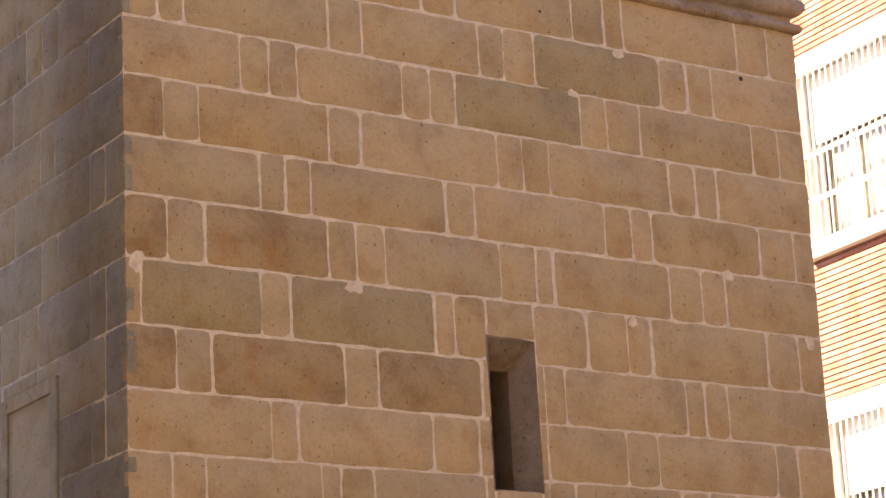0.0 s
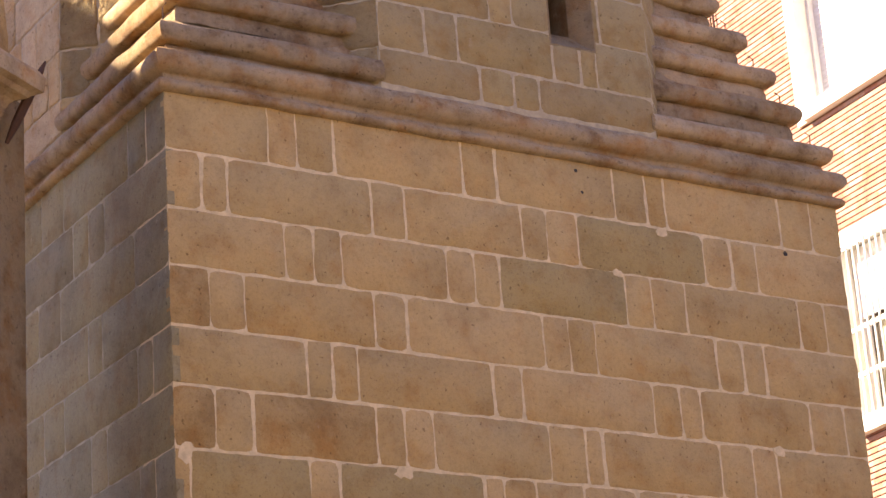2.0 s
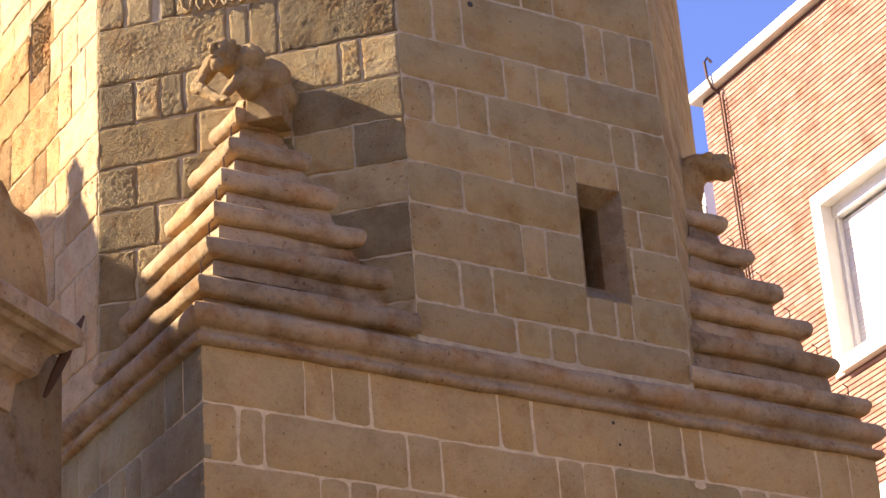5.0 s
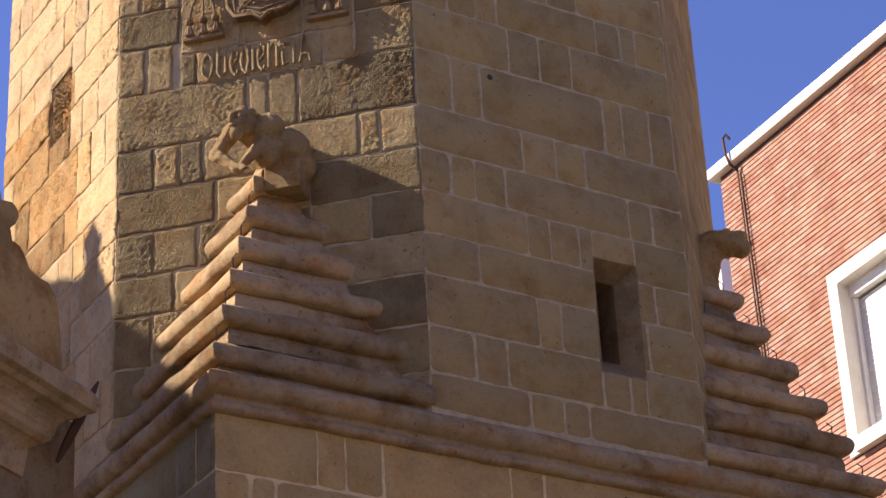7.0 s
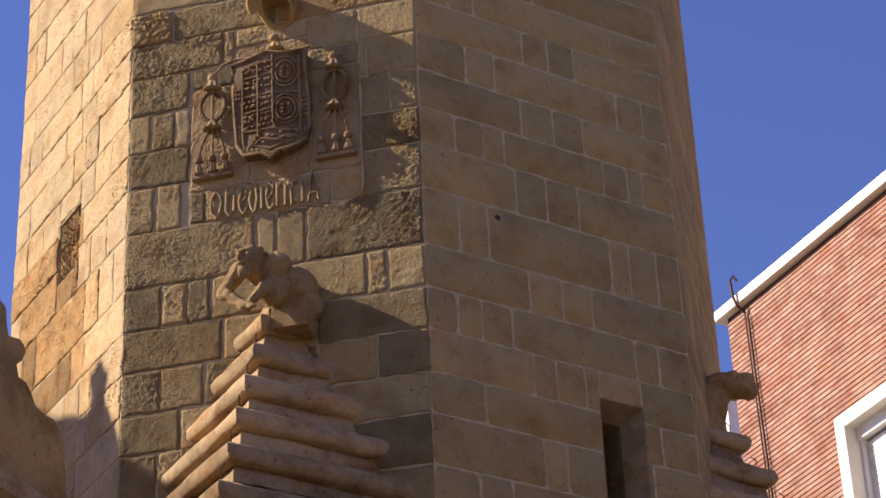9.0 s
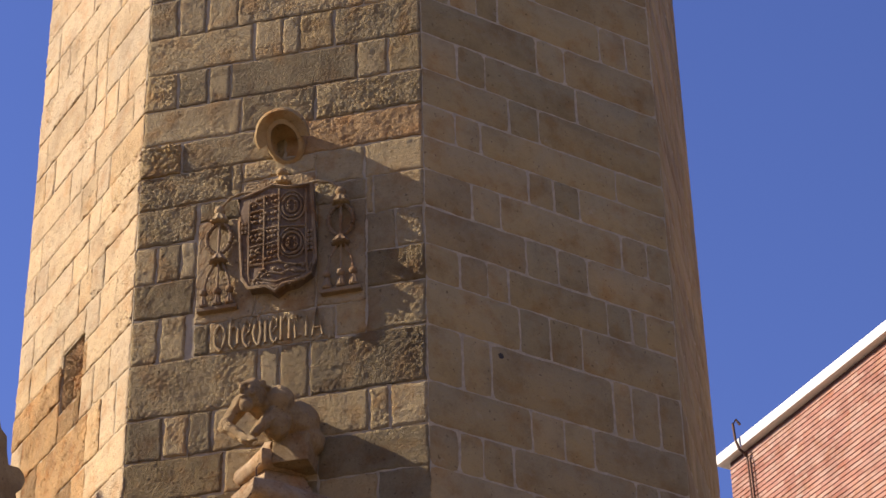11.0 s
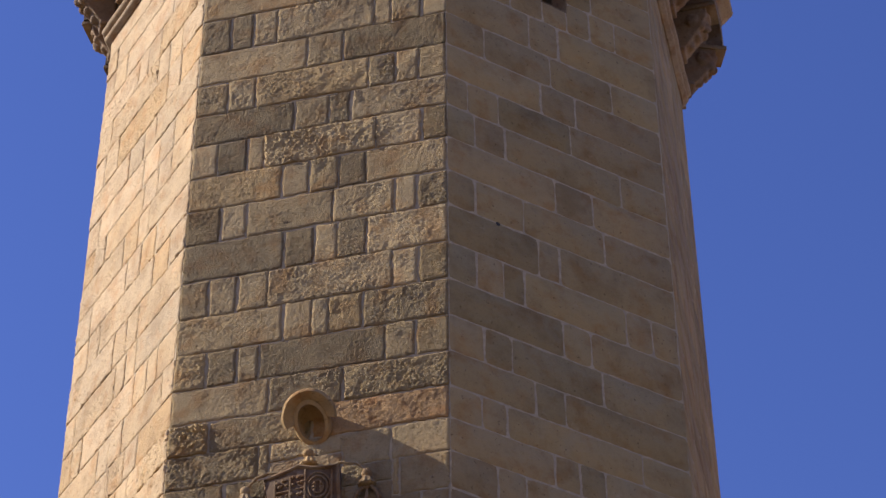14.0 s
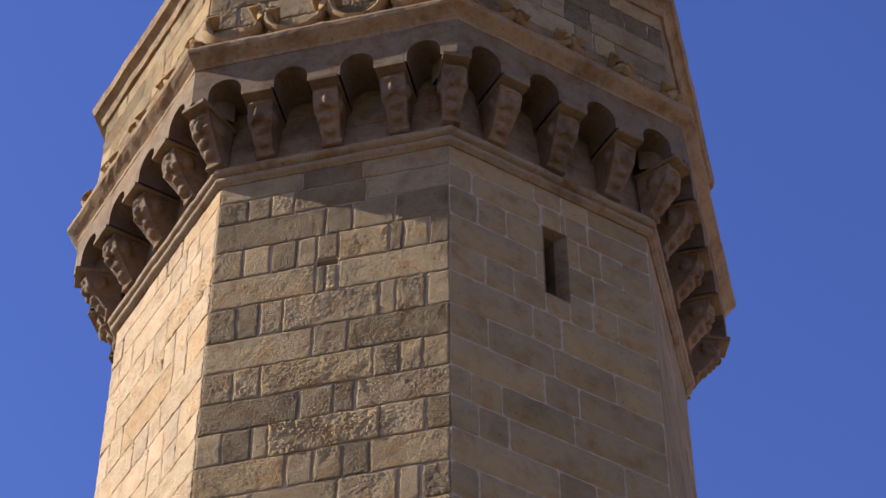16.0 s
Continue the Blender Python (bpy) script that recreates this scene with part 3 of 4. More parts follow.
# repairs: dabs of mortar on the front
for x, z, w, h in ((1.62, 5.75, 0.15, 0.09), (3.93, 7.73, 0.13, 0.1), (3.88, 5.74, 0.1, 0.08), (5.5, 5.74, 0.1, 0.13), (0.07, 5.75, 0.13, 0.13), (3.5, 7.36, 0.11, 0.07), (4.78, 6.17, 0.12, 0.08)):
    bm = bmesh.new()
    edge = [bm.verts.new((x + w / 2 * math.cos(t * 0.5236) * rng.uniform(0.55, 1.2), -0.006, z + h / 2 * math.sin(t * 0.5236) * rng.uniform(0.55, 1.2))) for t in range(12)]
    root = [bm.verts.new((v.co.x, 0.01, v.co.z)) for v in edge]
    bm.faces.new(edge)
    for i in range(12):
        bm.faces.new((edge[i], root[i], root[(i + 1) % 12], edge[(i + 1) % 12]))
    bmesh.ops.recalc_face_normals(bm, faces=bm.faces)
    part("mortar_dab", bm, MORTAR, base_front)
# Small holes are flush discs; the shade inside is their dark colour.
for x, z, r in ((3.21, 8.1, 0.014), (3.25, 7.94, 0.012), (5.06, 7.72, 0.02), (2.29, 11.34, 0.025), (2.14, 15.42, 0.022)):
    part("small_hole", lathe([(r, -0.005), (r, 0.002)], 10), HOLE_SHADE, tower).matrix_basis = pose(x, -0.002, z, 90, 0, 0)

# string course around the base
STRING = [(-0.05, 8.155), (0.0, 8.16)] + arc(0.02, 8.20, 0.038, -90, 90, 6) + [(0.0, 8.25)] + arc(0.03, 8.27, 0.03, 180, 110, 3) + arc(0.0, 8.375, 0.085, -75, 95, 8) + [(-0.03, 8.47), (-0.3, 8.5)]
ways = [(a[0] + (b[0] - a[0]) * i / 30, a[1] + (b[1] - a[1]) * i / 30) for a, b in zip(SQUARE, SQUARE[1:] + SQUARE[:1]) for i in range(30)]
bm = sweep(bmesh.new(), ways, STRING, closed=True)
wobble(bm, 0.012, 4.0)
wobble(bm, 0.008, 15.0)
part("string_course", bm, ROLL, tower, "rolled moulding round the top of the base", smooth=True)

# stepped broaches over the corners of the base
STEPS = [(0.05, 8.40), (0.185, 8.77), (0.305, 9.115), (0.435, 9.46), (0.565, 9.80), (0.69, 10.14)]


def broach(corner, turn):
    for e, z in STEPS:
        nose = [(-0.01, z + 0.128), (0.05, z + 0.13), (0.07, z + 0.148), (0.082, z + 0.18), (0.084, z + 0.21), (0.078, z + 0.24), (0.06, z + 0.268), (0.02, z + 0.285)]
        prof = [(-0.3, z), (0.014, z), (0.016, z + 0.06), (0.006, z + 0.11)] + nose + [(-0.04, z + 0.315), (-0.1, z + 0.35), (-0.3, z + 0.37)]
        bm = bmesh.new()
        far = min(CUT - e + 0.18, CUT + 0.02)
        legs = [(e, far + (e - far) * i / 8) for i in range(8)] + [(e + (far - e) * i / 8, e) for i in range(9)]
        sweep(bm, legs, prof)
        wobble(bm, 0.014, 5.0, e * 9)
        wobble(bm, 0.008, 17.0, e * 5)
        ob = part("moulded_step", bm, ROLL, tower, smooth=True)
        ob.matrix_basis = pose(corner[0], corner[1], 0, 0, 0, turn)
    bm = bmesh.new()
    lo = [bm.verts.new(p) for p in ((0.2, 0.2, 8.4), (CUT, 0.02, 8.4), (0.02, CUT, 8.4), (0.76, 0.76, 10.55), (0.86, 0.76, 10.6), (0.76, 0.86, 10.6))]
    for f in ((0, 2, 1), (0, 1, 4, 3), (0, 3, 5, 2), (3, 4, 5)):
        bm.faces.new([lo[i] for i in f])
    bmesh.ops.recalc_face_normals(bm, faces=bm.faces)
    part("broach_core", bm, ROLL, tower).matrix_basis = pose(corner[0], corner[1], 0, 0, 0, turn)


for corner, turn in (((0, 0), 0), ((SIDE, 0), 90), ((SIDE, SIDE), 180), ((0, SIDE), -90)):
    broach(corner, turn)

# crown: bead, corbels, arches, cornice and parapet


def ring(offset):
    grow = offset / math.cos(math.pi / 8)
    out = []
    for x, y in OCTAGON:
        v = Vector((x - MID, y - MID))
        v *= (v.length + grow) / v.length
        out.append((MID + v.x, MID + v.y))
    return out


BEAD = [(-0.1, 19.98), (0.02, 19.98)] + arc(0.03, 20.04, 0.045, -90, 90, 5) + arc(0.06, 20.15, 0.05, -90, 90, 5) + [(0.05, 20.22), (-0.1, 20.24)]


def worn_ring(profile, amount):
    """A moulding round the octagon, its edges worn uneven."""
    way = [(a[0] + (b[0] - a[0]) * i / 24, a[1] + (b[1] - a[1]) * i / 24) for a, b in zip(OCTAGON, OCTAGON[1:] + OCTAGON[:1]) for i in range(24)]
    bm = sweep(bmesh.new(), way, profile, closed=True)
    wobble(bm, amount, 3.5)
    wobble(bm, amount * 0.7, 14.0)
    return bm


part("bead_moulding", worn_ring(BEAD, 0.009), DARK_TAN, tower, "double bead worn by weather", smooth=True)
OUT = 0.5                       # how far the arches stand out
CORNICE = [(OUT - 0.35, 21.31), (OUT + 0.005, 21.31), (OUT + 0.015, 21.35), (OUT + 0.05, 21.385), (OUT + 0.09, 21.42), (OUT + 0.125, 21.455), (OUT + 0.135, 21.5), (OUT + 0.12, 21.55), (OUT + 0.0, 21.62), (OUT - 0.35, 21.62)]
part("cornice", worn_ring(CORNICE, 0.010), CORNICE_STONE, tower, "projecting moulded cornice over the corbels")
UPPER = [(OUT - 0.45, 23.3), (OUT - 0.06, 23.3)] + arc(OUT + 0.06, 23.36, 0.1, 180, 95, 5) + [(OUT + 0.08, 23.56), (OUT - 0.45, 23.66)]
part("parapet_coping", worn_ring(UPPER, 0.014), CORNICE_STONE, tower)


def arch_wall(width, n=4):
    """Slab with n round arches cut through its foot."""
    bm = bmesh.new()
    pitch, z0, z1 = width / n, 20.79, 21.32
    front, rear = -OUT + 0.0, -0.02
    for i in range(n):
        x0, x1, cx = i * pitch, (i + 1) * pitch, (i + 0.5) * pitch
        r = pitch * 0.25
        spring = 20.9
        under = [(cx - r, z0), *[(cx - r * math.cos(math.pi * k / 10), spring + r * math.sin(math.pi * k / 10)) for k in range(11)], (cx + r, z0)]
        over = [(x0, z0)] + [(x0 + (x1 - x0) * k / 10, z1) for k in range(11)] + [(x1, z0)]
        for y in (front, rear):
            u = [bm.verts.new((x, y, z)) for x, z in under]
            o = [bm.verts.new((x, y, z)) for x, z in over]
            for k in range(len(u) - 1):
                bm.faces.new((u[k], u[k + 1], o[k + 1], o[k]))
            if y == front:
                keep = u, o
            else:
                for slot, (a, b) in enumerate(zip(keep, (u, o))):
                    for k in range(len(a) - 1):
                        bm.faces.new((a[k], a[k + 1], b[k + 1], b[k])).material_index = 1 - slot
    bmesh.ops.remove_doubles(bm, verts=bm.verts, dist=0.001)
    bmesh.ops.recalc_face_normals(bm, faces=bm.faces)
    return bm


def corbel(width):
    """A worn mask corbel under a flat cap: it tapers from the cap back to the bead."""
    bm = bmesh.new()
    h = width / 2
    s = rng.uniform
    side = [(0.0, 20.2), (-0.1, 20.2), (-0.19, 20.27), (-0.27, 20.36), (-0.35, 20.46), (-0.41, 20.55), (-0.45, 20.64), (-0.46, 20.76), (0.0, 20.76)]
    taper = [0.62, 0.62, 0.68, 0.8, 0.92, 1.0, 1.0, 0.95, 0.95]
    l = [bm.verts.new((-h * f, y, z)) for (y, z), f in zip(side, taper)]
    r = [bm.verts.new((h * f, y, z)) for (y, z), f in zip(side, taper)]
    bm.faces.new(l)
    bm.faces.new(r[::-1])
    for i in range(len(side)):
        bm.faces.new((l[i], r[i], r[(i + 1) % len(side)], l[(i + 1) % len(side)]))
    bmesh.ops.recalc_face_normals(bm, faces=bm.faces)
    # brow, nose, cheeks and chin of a weathered mask
    blob(bm, (0, -0.43, 20.68), (h * 0.95, 0.07, 0.045), (s(-10, 10), 0, 0))
    blob(bm, (s(-0.02, 0.02), -0.43, 20.56), (0.035, 0.06, 0.085))
    for sx in (-1, 1):
        blob(bm, (sx * h * 0.6, -0.38, 20.53), (0.05, 0.06, s(0.05, 0.075)))
        blob(bm, (sx * h * 0.92, -0.26 + s(-0.03, 0.03), 20.6), (0.035, s(0.06, 0.1), s(0.07, 0.11)))
    blob(bm, (s(-0.02, 0.02), -0.31, 20.42), (h * 0.6, 0.06, 0.05))
    blob(bm, (0, -0.22, 20.32), (h * 0.5, 0.07, 0.06))
    box(bm, -h * 0.8, h * 0.8, -0.16, 0, 20.19, 20.24)
    for v in bm.verts:
        v.co.y *= 0.9
    wobble(bm, 0.018, 12.0, s(0, 30))
    wobble(bm, 0.010, 30.0, s(0, 30))
    cap = bmesh.new()
    box(cap, -h * 1.12, h * 1.12, -0.525, 0, 20.745, 20.8, bevel=0.008)
    wobble(cap, 0.008, 9.0, s(0, 30))
    return bm, cap


outer = ring(OUT)
for k in range(8):
    a, b = OCTAGON[k], OCTAGON[(k + 1) % 8]
    span = (Vector(outer[(k + 1) % 8]) - Vector(outer[k])).length
    m = frame_of(a, b) @ pose((FACE - span) / 2, 0, 0)
    back_wall = part("crown_wall", pierced(FACE, 20.1, 21.33, 0.3, [], 0.004), DARK_TAN, tower)
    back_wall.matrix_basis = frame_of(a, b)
    lay(back_wall, FACE, [20.22, 20.55, 20.9, 21.3], [bond(FACE, i) for i in range(3)], DARK_TAN, 0.004, 0.014, loose=True)
    arcade = part("arcade_wall", arch_wall(span), SHADE_TONED, tower, "row of small round arches blackened inside")
    # The second slot paints shade on the arch soffits.
    arcade.data.materials.append(RECESS_SHADE)
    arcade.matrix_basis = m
    ang = math.degrees(math.atan2(a[1] - MID, a[0] - MID)) + 90
    for i in range(4):
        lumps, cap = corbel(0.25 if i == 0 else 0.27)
        c = part("corbel", lumps, DARK_CORBEL, tower, "worn carved mask corbel")
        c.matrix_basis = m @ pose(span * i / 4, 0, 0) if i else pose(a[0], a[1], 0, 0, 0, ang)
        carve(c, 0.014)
        part("corbel_cap", cap, SHADE_TONED, c)
    # parapet above the cornice
    pa, pb = ring(OUT - 0.1)[k], ring(OUT - 0.1)[(k + 1) % 8]
    wide = (Vector(pb) - Vector(pa)).length
    wall = part("parapet_wall", pierced(wide, 21.6, 23.35, 0.3, [], 0.012), OLD_MORTAR, tower)
    wall.matrix_basis = frame_of(pa, pb)
    lay(wall, wide, [21.66, 22.05, 22.4, 22.75, 23.05, 23.32], [bond(wide, i) for i in range(5)], ROUGH, 0.014 if k in (0, 1, 6, 7) else 0.004, 0.016, loose=k not in (0, 1, 6, 7))
bm = boxes((0.5, SIDE - 0.5, 0.5, SIDE - 0.5, 21.5, 21.6))
part("roof_deck", bm, TILE, tower)

# ---- the brick block behind ----
BX, BY0, BY1, BTOP = 12.0, -2.0, 9.17, 17.64
SKEW = pose(BX, BY1, 0, 0, 0, -3) @ pose(-BX, -BY1, 0)
block = thing("apartment_block", "red brick apartment block with white window surrounds", "building", SKEW)
OPEN = [(4.4, 7.04, 12.93, 15.03), (4.1, 6.8, 9.01, 11.1), (4.1, 6.8, 4.88, 7.06), (-0.7, 1.95, 12.93, 15.03), (-0.7, 2.1, 9.01, 11.1), (-0.7, 2.1, 4.88, 7.06)]
# wall's own axes: along is measured from the far corner towards the street
m_block = pose(BX, BY1, 0, 0, 0, -90)
LEN = BY1 - BY0
holes = [(BY1 - b, BY1 - a, p, q) for a, b, p, q in OPEN]
wall = part("brick_wall", pierced(LEN, 0, BTOP, 0.35, holes), JOINT, block)
wall.matrix_basis = m_block
corners, sides = [], []
z, row = 0.0, 0
while z < BTOP - 0.07:
    spans = [(0.0, LEN)]
    for h in holes:
        if h[2] < z + 0.055 and h[3] > z:
            spans = [s for a, b in spans for s in ((a, min(b, h[0])), (max(a, h[1]), b)) if s[1] - s[0] > 0.02]
    for a, b in spans:
        x = a - (0.12 if row % 2 else 0.0)
        while x < b:
            lo, hi = max(x, a) + 0.001, min(x + 0.245, b) - 0.001
            if hi - lo > 0.02:
                n = len(corners)
                out = rng.uniform(-0.014, -0.010)
                corners += [(px, py, pz) for py in (out, 0.03) for px, pz in ((lo, z), (hi, z), (hi, z + 0.052), (lo, z + 0.052))]
                sides += [(n, n + 1, n + 2, n + 3), (n + 4, n, n + 3, n + 7), (n + 1, n + 5, n + 6, n + 2), (n + 3, n + 2, n + 6, n + 7), (n + 4, n + 5, n + 1, n)]
            x += 0.245
    z += 0.069
    row += 1
mesh = bpy.data.meshes.new("brickwork")
mesh.from_pydata(corners, [], sides)
mesh.materials.append(BRICK)
courses = new("brickwork", mesh)
courses.parent = wall
tagged(courses, kind="stuff")
for a, b in (((BX, BY0), (BX + 9, BY0)), ((BX + 9, BY0), (BX + 9, BY1)), ((BX + 9, BY1), (BX, BY1))):
    w = part("brick_wall", pierced((Vector(b) - Vector(a)).length, 0, BTOP, 0.35, []), BRICK, block)
    w.matrix_basis = frame_of(a, b)
part("roof", boxes((BX - 0.12, BX + 9.2, BY0 - 0.2, BY1 + 0.16, BTOP, BTOP + 0.15), bevel=0.01), WHITE, block, "white flat roof edge")
for (x0, x1, p, q) in holes:
    t = 0.16
    f = part("window_frame", boxes((x0 - t, x0 + 0.02, -0.05, 0.3, p - t, q + t), (x1 - 0.02, x1 + t, -0.05, 0.3, p - t, q + t), (x0 + 0.02, x1 - 0.02, -0.05, 0.3, q - 0.02, q + t), (x0 + 0.02, x1 - 0.02, -0.12, 0.3, p - t, p + 0.02)), WHITE, block, "white concrete window surround")
    f.matrix_basis = m_block
    x0, x1, p, q = x0 + 0.02, x1 - 0.02, p + 0.02, q - 0.02
    if p > 12:
        part("blind_box", boxes((x0, x1, 0.12, 0.3, q - 0.16, q)), BARS, block).matrix_basis = m_block
        n = int((q - 0.16 - p) / 0.055)
        part("blind_rail", boxes((x1 - 0.05, x1, 0.15, 0.3, p, q - 0.16)), BARS, block).matrix_basis = m_block
        rail = part("blind_rail", boxes((x0, x0 + 0.05, 0.15, 0.3, p, q - 0.16)), BARS, block)
        rail.matrix_basis = m_block
        slat = None
        for i in range(n):
            if slat is None:
                slat = part("blind_slat", boxes((0, x1 - x0 - 0.1, 0, 0.012, 0, 0.051), bevel=0.004), BLIND, rail)
            else:
                copy = slat.copy()
                scene.collection.objects.link(copy)
                slat = copy
            slat.matrix_basis = pose(x0 + 0.05, 0.22, p + i * 0.055)
    else:
        pane = part("pane", boxes((x0, x1, 0.24, 0.25, p, q)), GLASS, block)
        pane.matrix_basis = m_block
        pane.visible_shadow = False
        # Added pleated sheet stands in for the pale interior behind the bars.
        part("curtain", boxes(*[(x0 + (x1 - x0) * i / 24, x0 + (x1 - x0) * (i + 1) / 24, 0.285 + 0.012 * (i % 2), 0.32, p, q) for i in range(24)]), BEIGE_SHEET, block, "beige curtain behind the glass").matrix_basis = m_block
        part("sash", boxes((x0, x0 + 0.07, 0.17, 0.24, p, q), (x1 - 0.07, x1, 0.17, 0.24, p, q), ((x0 + x1) / 2 - 0.06, (x0 + x1) / 2 + 0.06, 0.17, 0.24, p, q), (x0 + 0.62, x0 + 0.7, 0.17, 0.24, p, q), (x0, x1, 0.17, 0.24, p, p + 0.07)), BARS, block, "white window sash").matrix_basis = m_block
        part("drawn_blind", boxes((x0 + 0.02, x1 - 0.02, 0.12, 0.15, q - 0.85, q - 0.02)), BLIND, block).matrix_basis = m_block
        grille = part("grille_rail", boxes((x0, x1, -0.06, -0.03, p + 0.47, p + 0.52), (x0, x1, -0.06, -0.03, p + 1.0, p + 1.05), (x0, x1, -0.06, -0.03, q - 0.06, q - 0.02)), BARS, block, "white steel window grille")
        grille.matrix_basis = m_block
        bar = None
        for i in range(int((x1 - x0) / 0.108)):
            if bar is None:
                bar = part("grille_bar", tube([(0, 0, 0), (0, 0, q - p)], 0.011, 6), BARS, grille)
            else:
                copy = bar.copy()
                scene.collection.objects.link(copy)
                bar = copy
            bar.matrix_basis = pose(x0 + 0.06 + i * 0.108, -0.07, p)

# a rusty cable runs down the brick wall from a hooked bracket on the roof
cable = thing("cable_run", "thin rusty cable pair with a hooked top on the brick wall", "cable", SKEW)
for i, dy in enumerate((0.0, 0.055)):
    part("cable", tube([(BX - 0.05, 8.72 - dy, 17.55 - 0.1 * i), (BX - 0.05, 8.70 - dy, 16.4), (BX - 0.05, 8.66 - dy, 14.9), (BX - 0.05, 8.6 - dy, 9.0)], 0.013, 6), RUST, cable)
for i in range(5):
    part("clip", boxes((BX - 0.065, BX, 8.6, 8.68, 9.6 + i * 1.7, 9.63 + i * 1.7)), RUST, cable).location.y = 0.026 * i - 0.03
part("hook", tube([(BX - 0.05, 8.72, 17.5), (BX - 0.14, 8.75, 17.6), (BX - 0.17, 8.78, 17.75), (BX - 0.17, 8.8, 18.0), (BX - 0.14, 8.77, 18.06), (BX - 0.1, 8.74, 17.98)], 0.02, 6), RUST, cable)

# a pale house stands beyond the brick block
house = thing("far_house", "pale sunlit rendered house beyond the brick block", "house")
part("house_wall", boxes((14.97, 27, 13.0, 24, 0, 18.95)), WHITE, house)
part("roof", boxes((14.97, 27, 13.0, 24, 18.95, 19.05)), TILE, house)

# unseen blocks behind the viewer, added to bounce warm light and block sky
for x0, x1, h in ((-46, -20, 13), (-20, -3, 15), (-3, 14, 12), (14, 34, 14)):
    row = thing("bounce_block", "ochre rendered town house across the square", "house", group="houses across the square")
    part("house_wall", boxes((x0, x1, -40, -30, 0, h)), plain("ochre_render", (0.34, 0.26, 0.16), 0.9, 0, 0.8, 0.25), row)
    part("roof", boxes((x0 - 0.1, x1 - 0.1, -40.3, -29.7, h, h + 0.3)), TILE, row)

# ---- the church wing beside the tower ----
# Scaled by 0.9 about the camera's eye, so its outline fits the view.
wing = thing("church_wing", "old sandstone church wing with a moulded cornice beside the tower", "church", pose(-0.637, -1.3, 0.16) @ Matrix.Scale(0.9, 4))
# Unseen length is added until it keeps enough sky off the west base.
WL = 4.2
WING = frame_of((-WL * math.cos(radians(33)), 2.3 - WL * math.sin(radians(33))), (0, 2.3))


def outline_slab(points, y0, y1):
    """A slab cut to an outline of (x, z), from y0 to y1."""
    bm = bmesh.new()
    a = [bm.verts.new((x, y0, z)) for x, z in points]
    b = [bm.verts.new((x, y1, z)) for x, z in points]
    bm.faces.new(a)
    bm.faces.new(b[::-1])
    for k in range(len(points)):
        n = (k + 1) % len(points)
        bm.faces.new((a[k], b[k], b[n], a[n]))
    bmesh.ops.recalc_face_normals(bm, faces=bm.faces)
    return bm


part("wing_wall", outline_slab([(0, -0.3), (WL - 0.01, -0.3), (WL - 0.01, 9.0), (0, 9.0)], 0, 0.4), DARK_TAN, wing).matrix_basis = WING
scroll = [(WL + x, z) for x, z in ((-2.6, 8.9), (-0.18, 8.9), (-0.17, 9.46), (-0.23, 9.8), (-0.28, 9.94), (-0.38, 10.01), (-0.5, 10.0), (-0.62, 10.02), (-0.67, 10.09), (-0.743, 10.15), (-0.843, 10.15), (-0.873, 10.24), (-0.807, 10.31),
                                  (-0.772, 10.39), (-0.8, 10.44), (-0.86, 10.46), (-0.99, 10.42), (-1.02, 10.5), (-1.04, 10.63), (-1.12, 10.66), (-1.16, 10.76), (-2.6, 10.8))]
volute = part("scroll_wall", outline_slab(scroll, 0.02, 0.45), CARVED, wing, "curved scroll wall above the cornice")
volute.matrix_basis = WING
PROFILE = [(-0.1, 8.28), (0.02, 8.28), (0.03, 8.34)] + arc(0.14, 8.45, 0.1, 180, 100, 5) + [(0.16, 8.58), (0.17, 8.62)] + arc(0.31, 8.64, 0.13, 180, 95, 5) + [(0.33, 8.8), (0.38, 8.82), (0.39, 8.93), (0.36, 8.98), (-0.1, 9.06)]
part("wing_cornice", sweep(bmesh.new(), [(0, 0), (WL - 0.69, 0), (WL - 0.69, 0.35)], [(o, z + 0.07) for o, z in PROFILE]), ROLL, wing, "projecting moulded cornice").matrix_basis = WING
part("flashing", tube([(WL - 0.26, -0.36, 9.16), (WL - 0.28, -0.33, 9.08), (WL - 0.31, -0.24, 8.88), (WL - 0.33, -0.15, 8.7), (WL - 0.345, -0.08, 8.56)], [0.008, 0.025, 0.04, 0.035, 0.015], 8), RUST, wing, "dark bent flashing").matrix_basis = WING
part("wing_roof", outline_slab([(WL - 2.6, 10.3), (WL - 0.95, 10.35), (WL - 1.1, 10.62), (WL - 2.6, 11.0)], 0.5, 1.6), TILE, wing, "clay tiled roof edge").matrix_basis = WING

# framed blind panel on the west side of the base
frame_thing = thing("blind_window", "blind window with a mitred stone frame in the base", "window", frame_of((0, SIDE), (0, 0)))
x0, x1, z0, z1 = PANEL
part("panel_slab", stone_block(x1 - x0 - 0.02, z1 - z0 - 0.02, 0.003, seed=9.0), SHADED_SIDE, frame_thing).matrix_basis = pose(x0 + 0.01, 0.0, z0 + 0.01)
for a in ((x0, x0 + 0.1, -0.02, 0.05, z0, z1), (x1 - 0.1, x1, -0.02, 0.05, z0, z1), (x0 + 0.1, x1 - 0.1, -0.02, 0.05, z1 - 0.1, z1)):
    part("stone_frame", boxes(a, bevel=0.01), SHADED_SIDE, frame_thing)
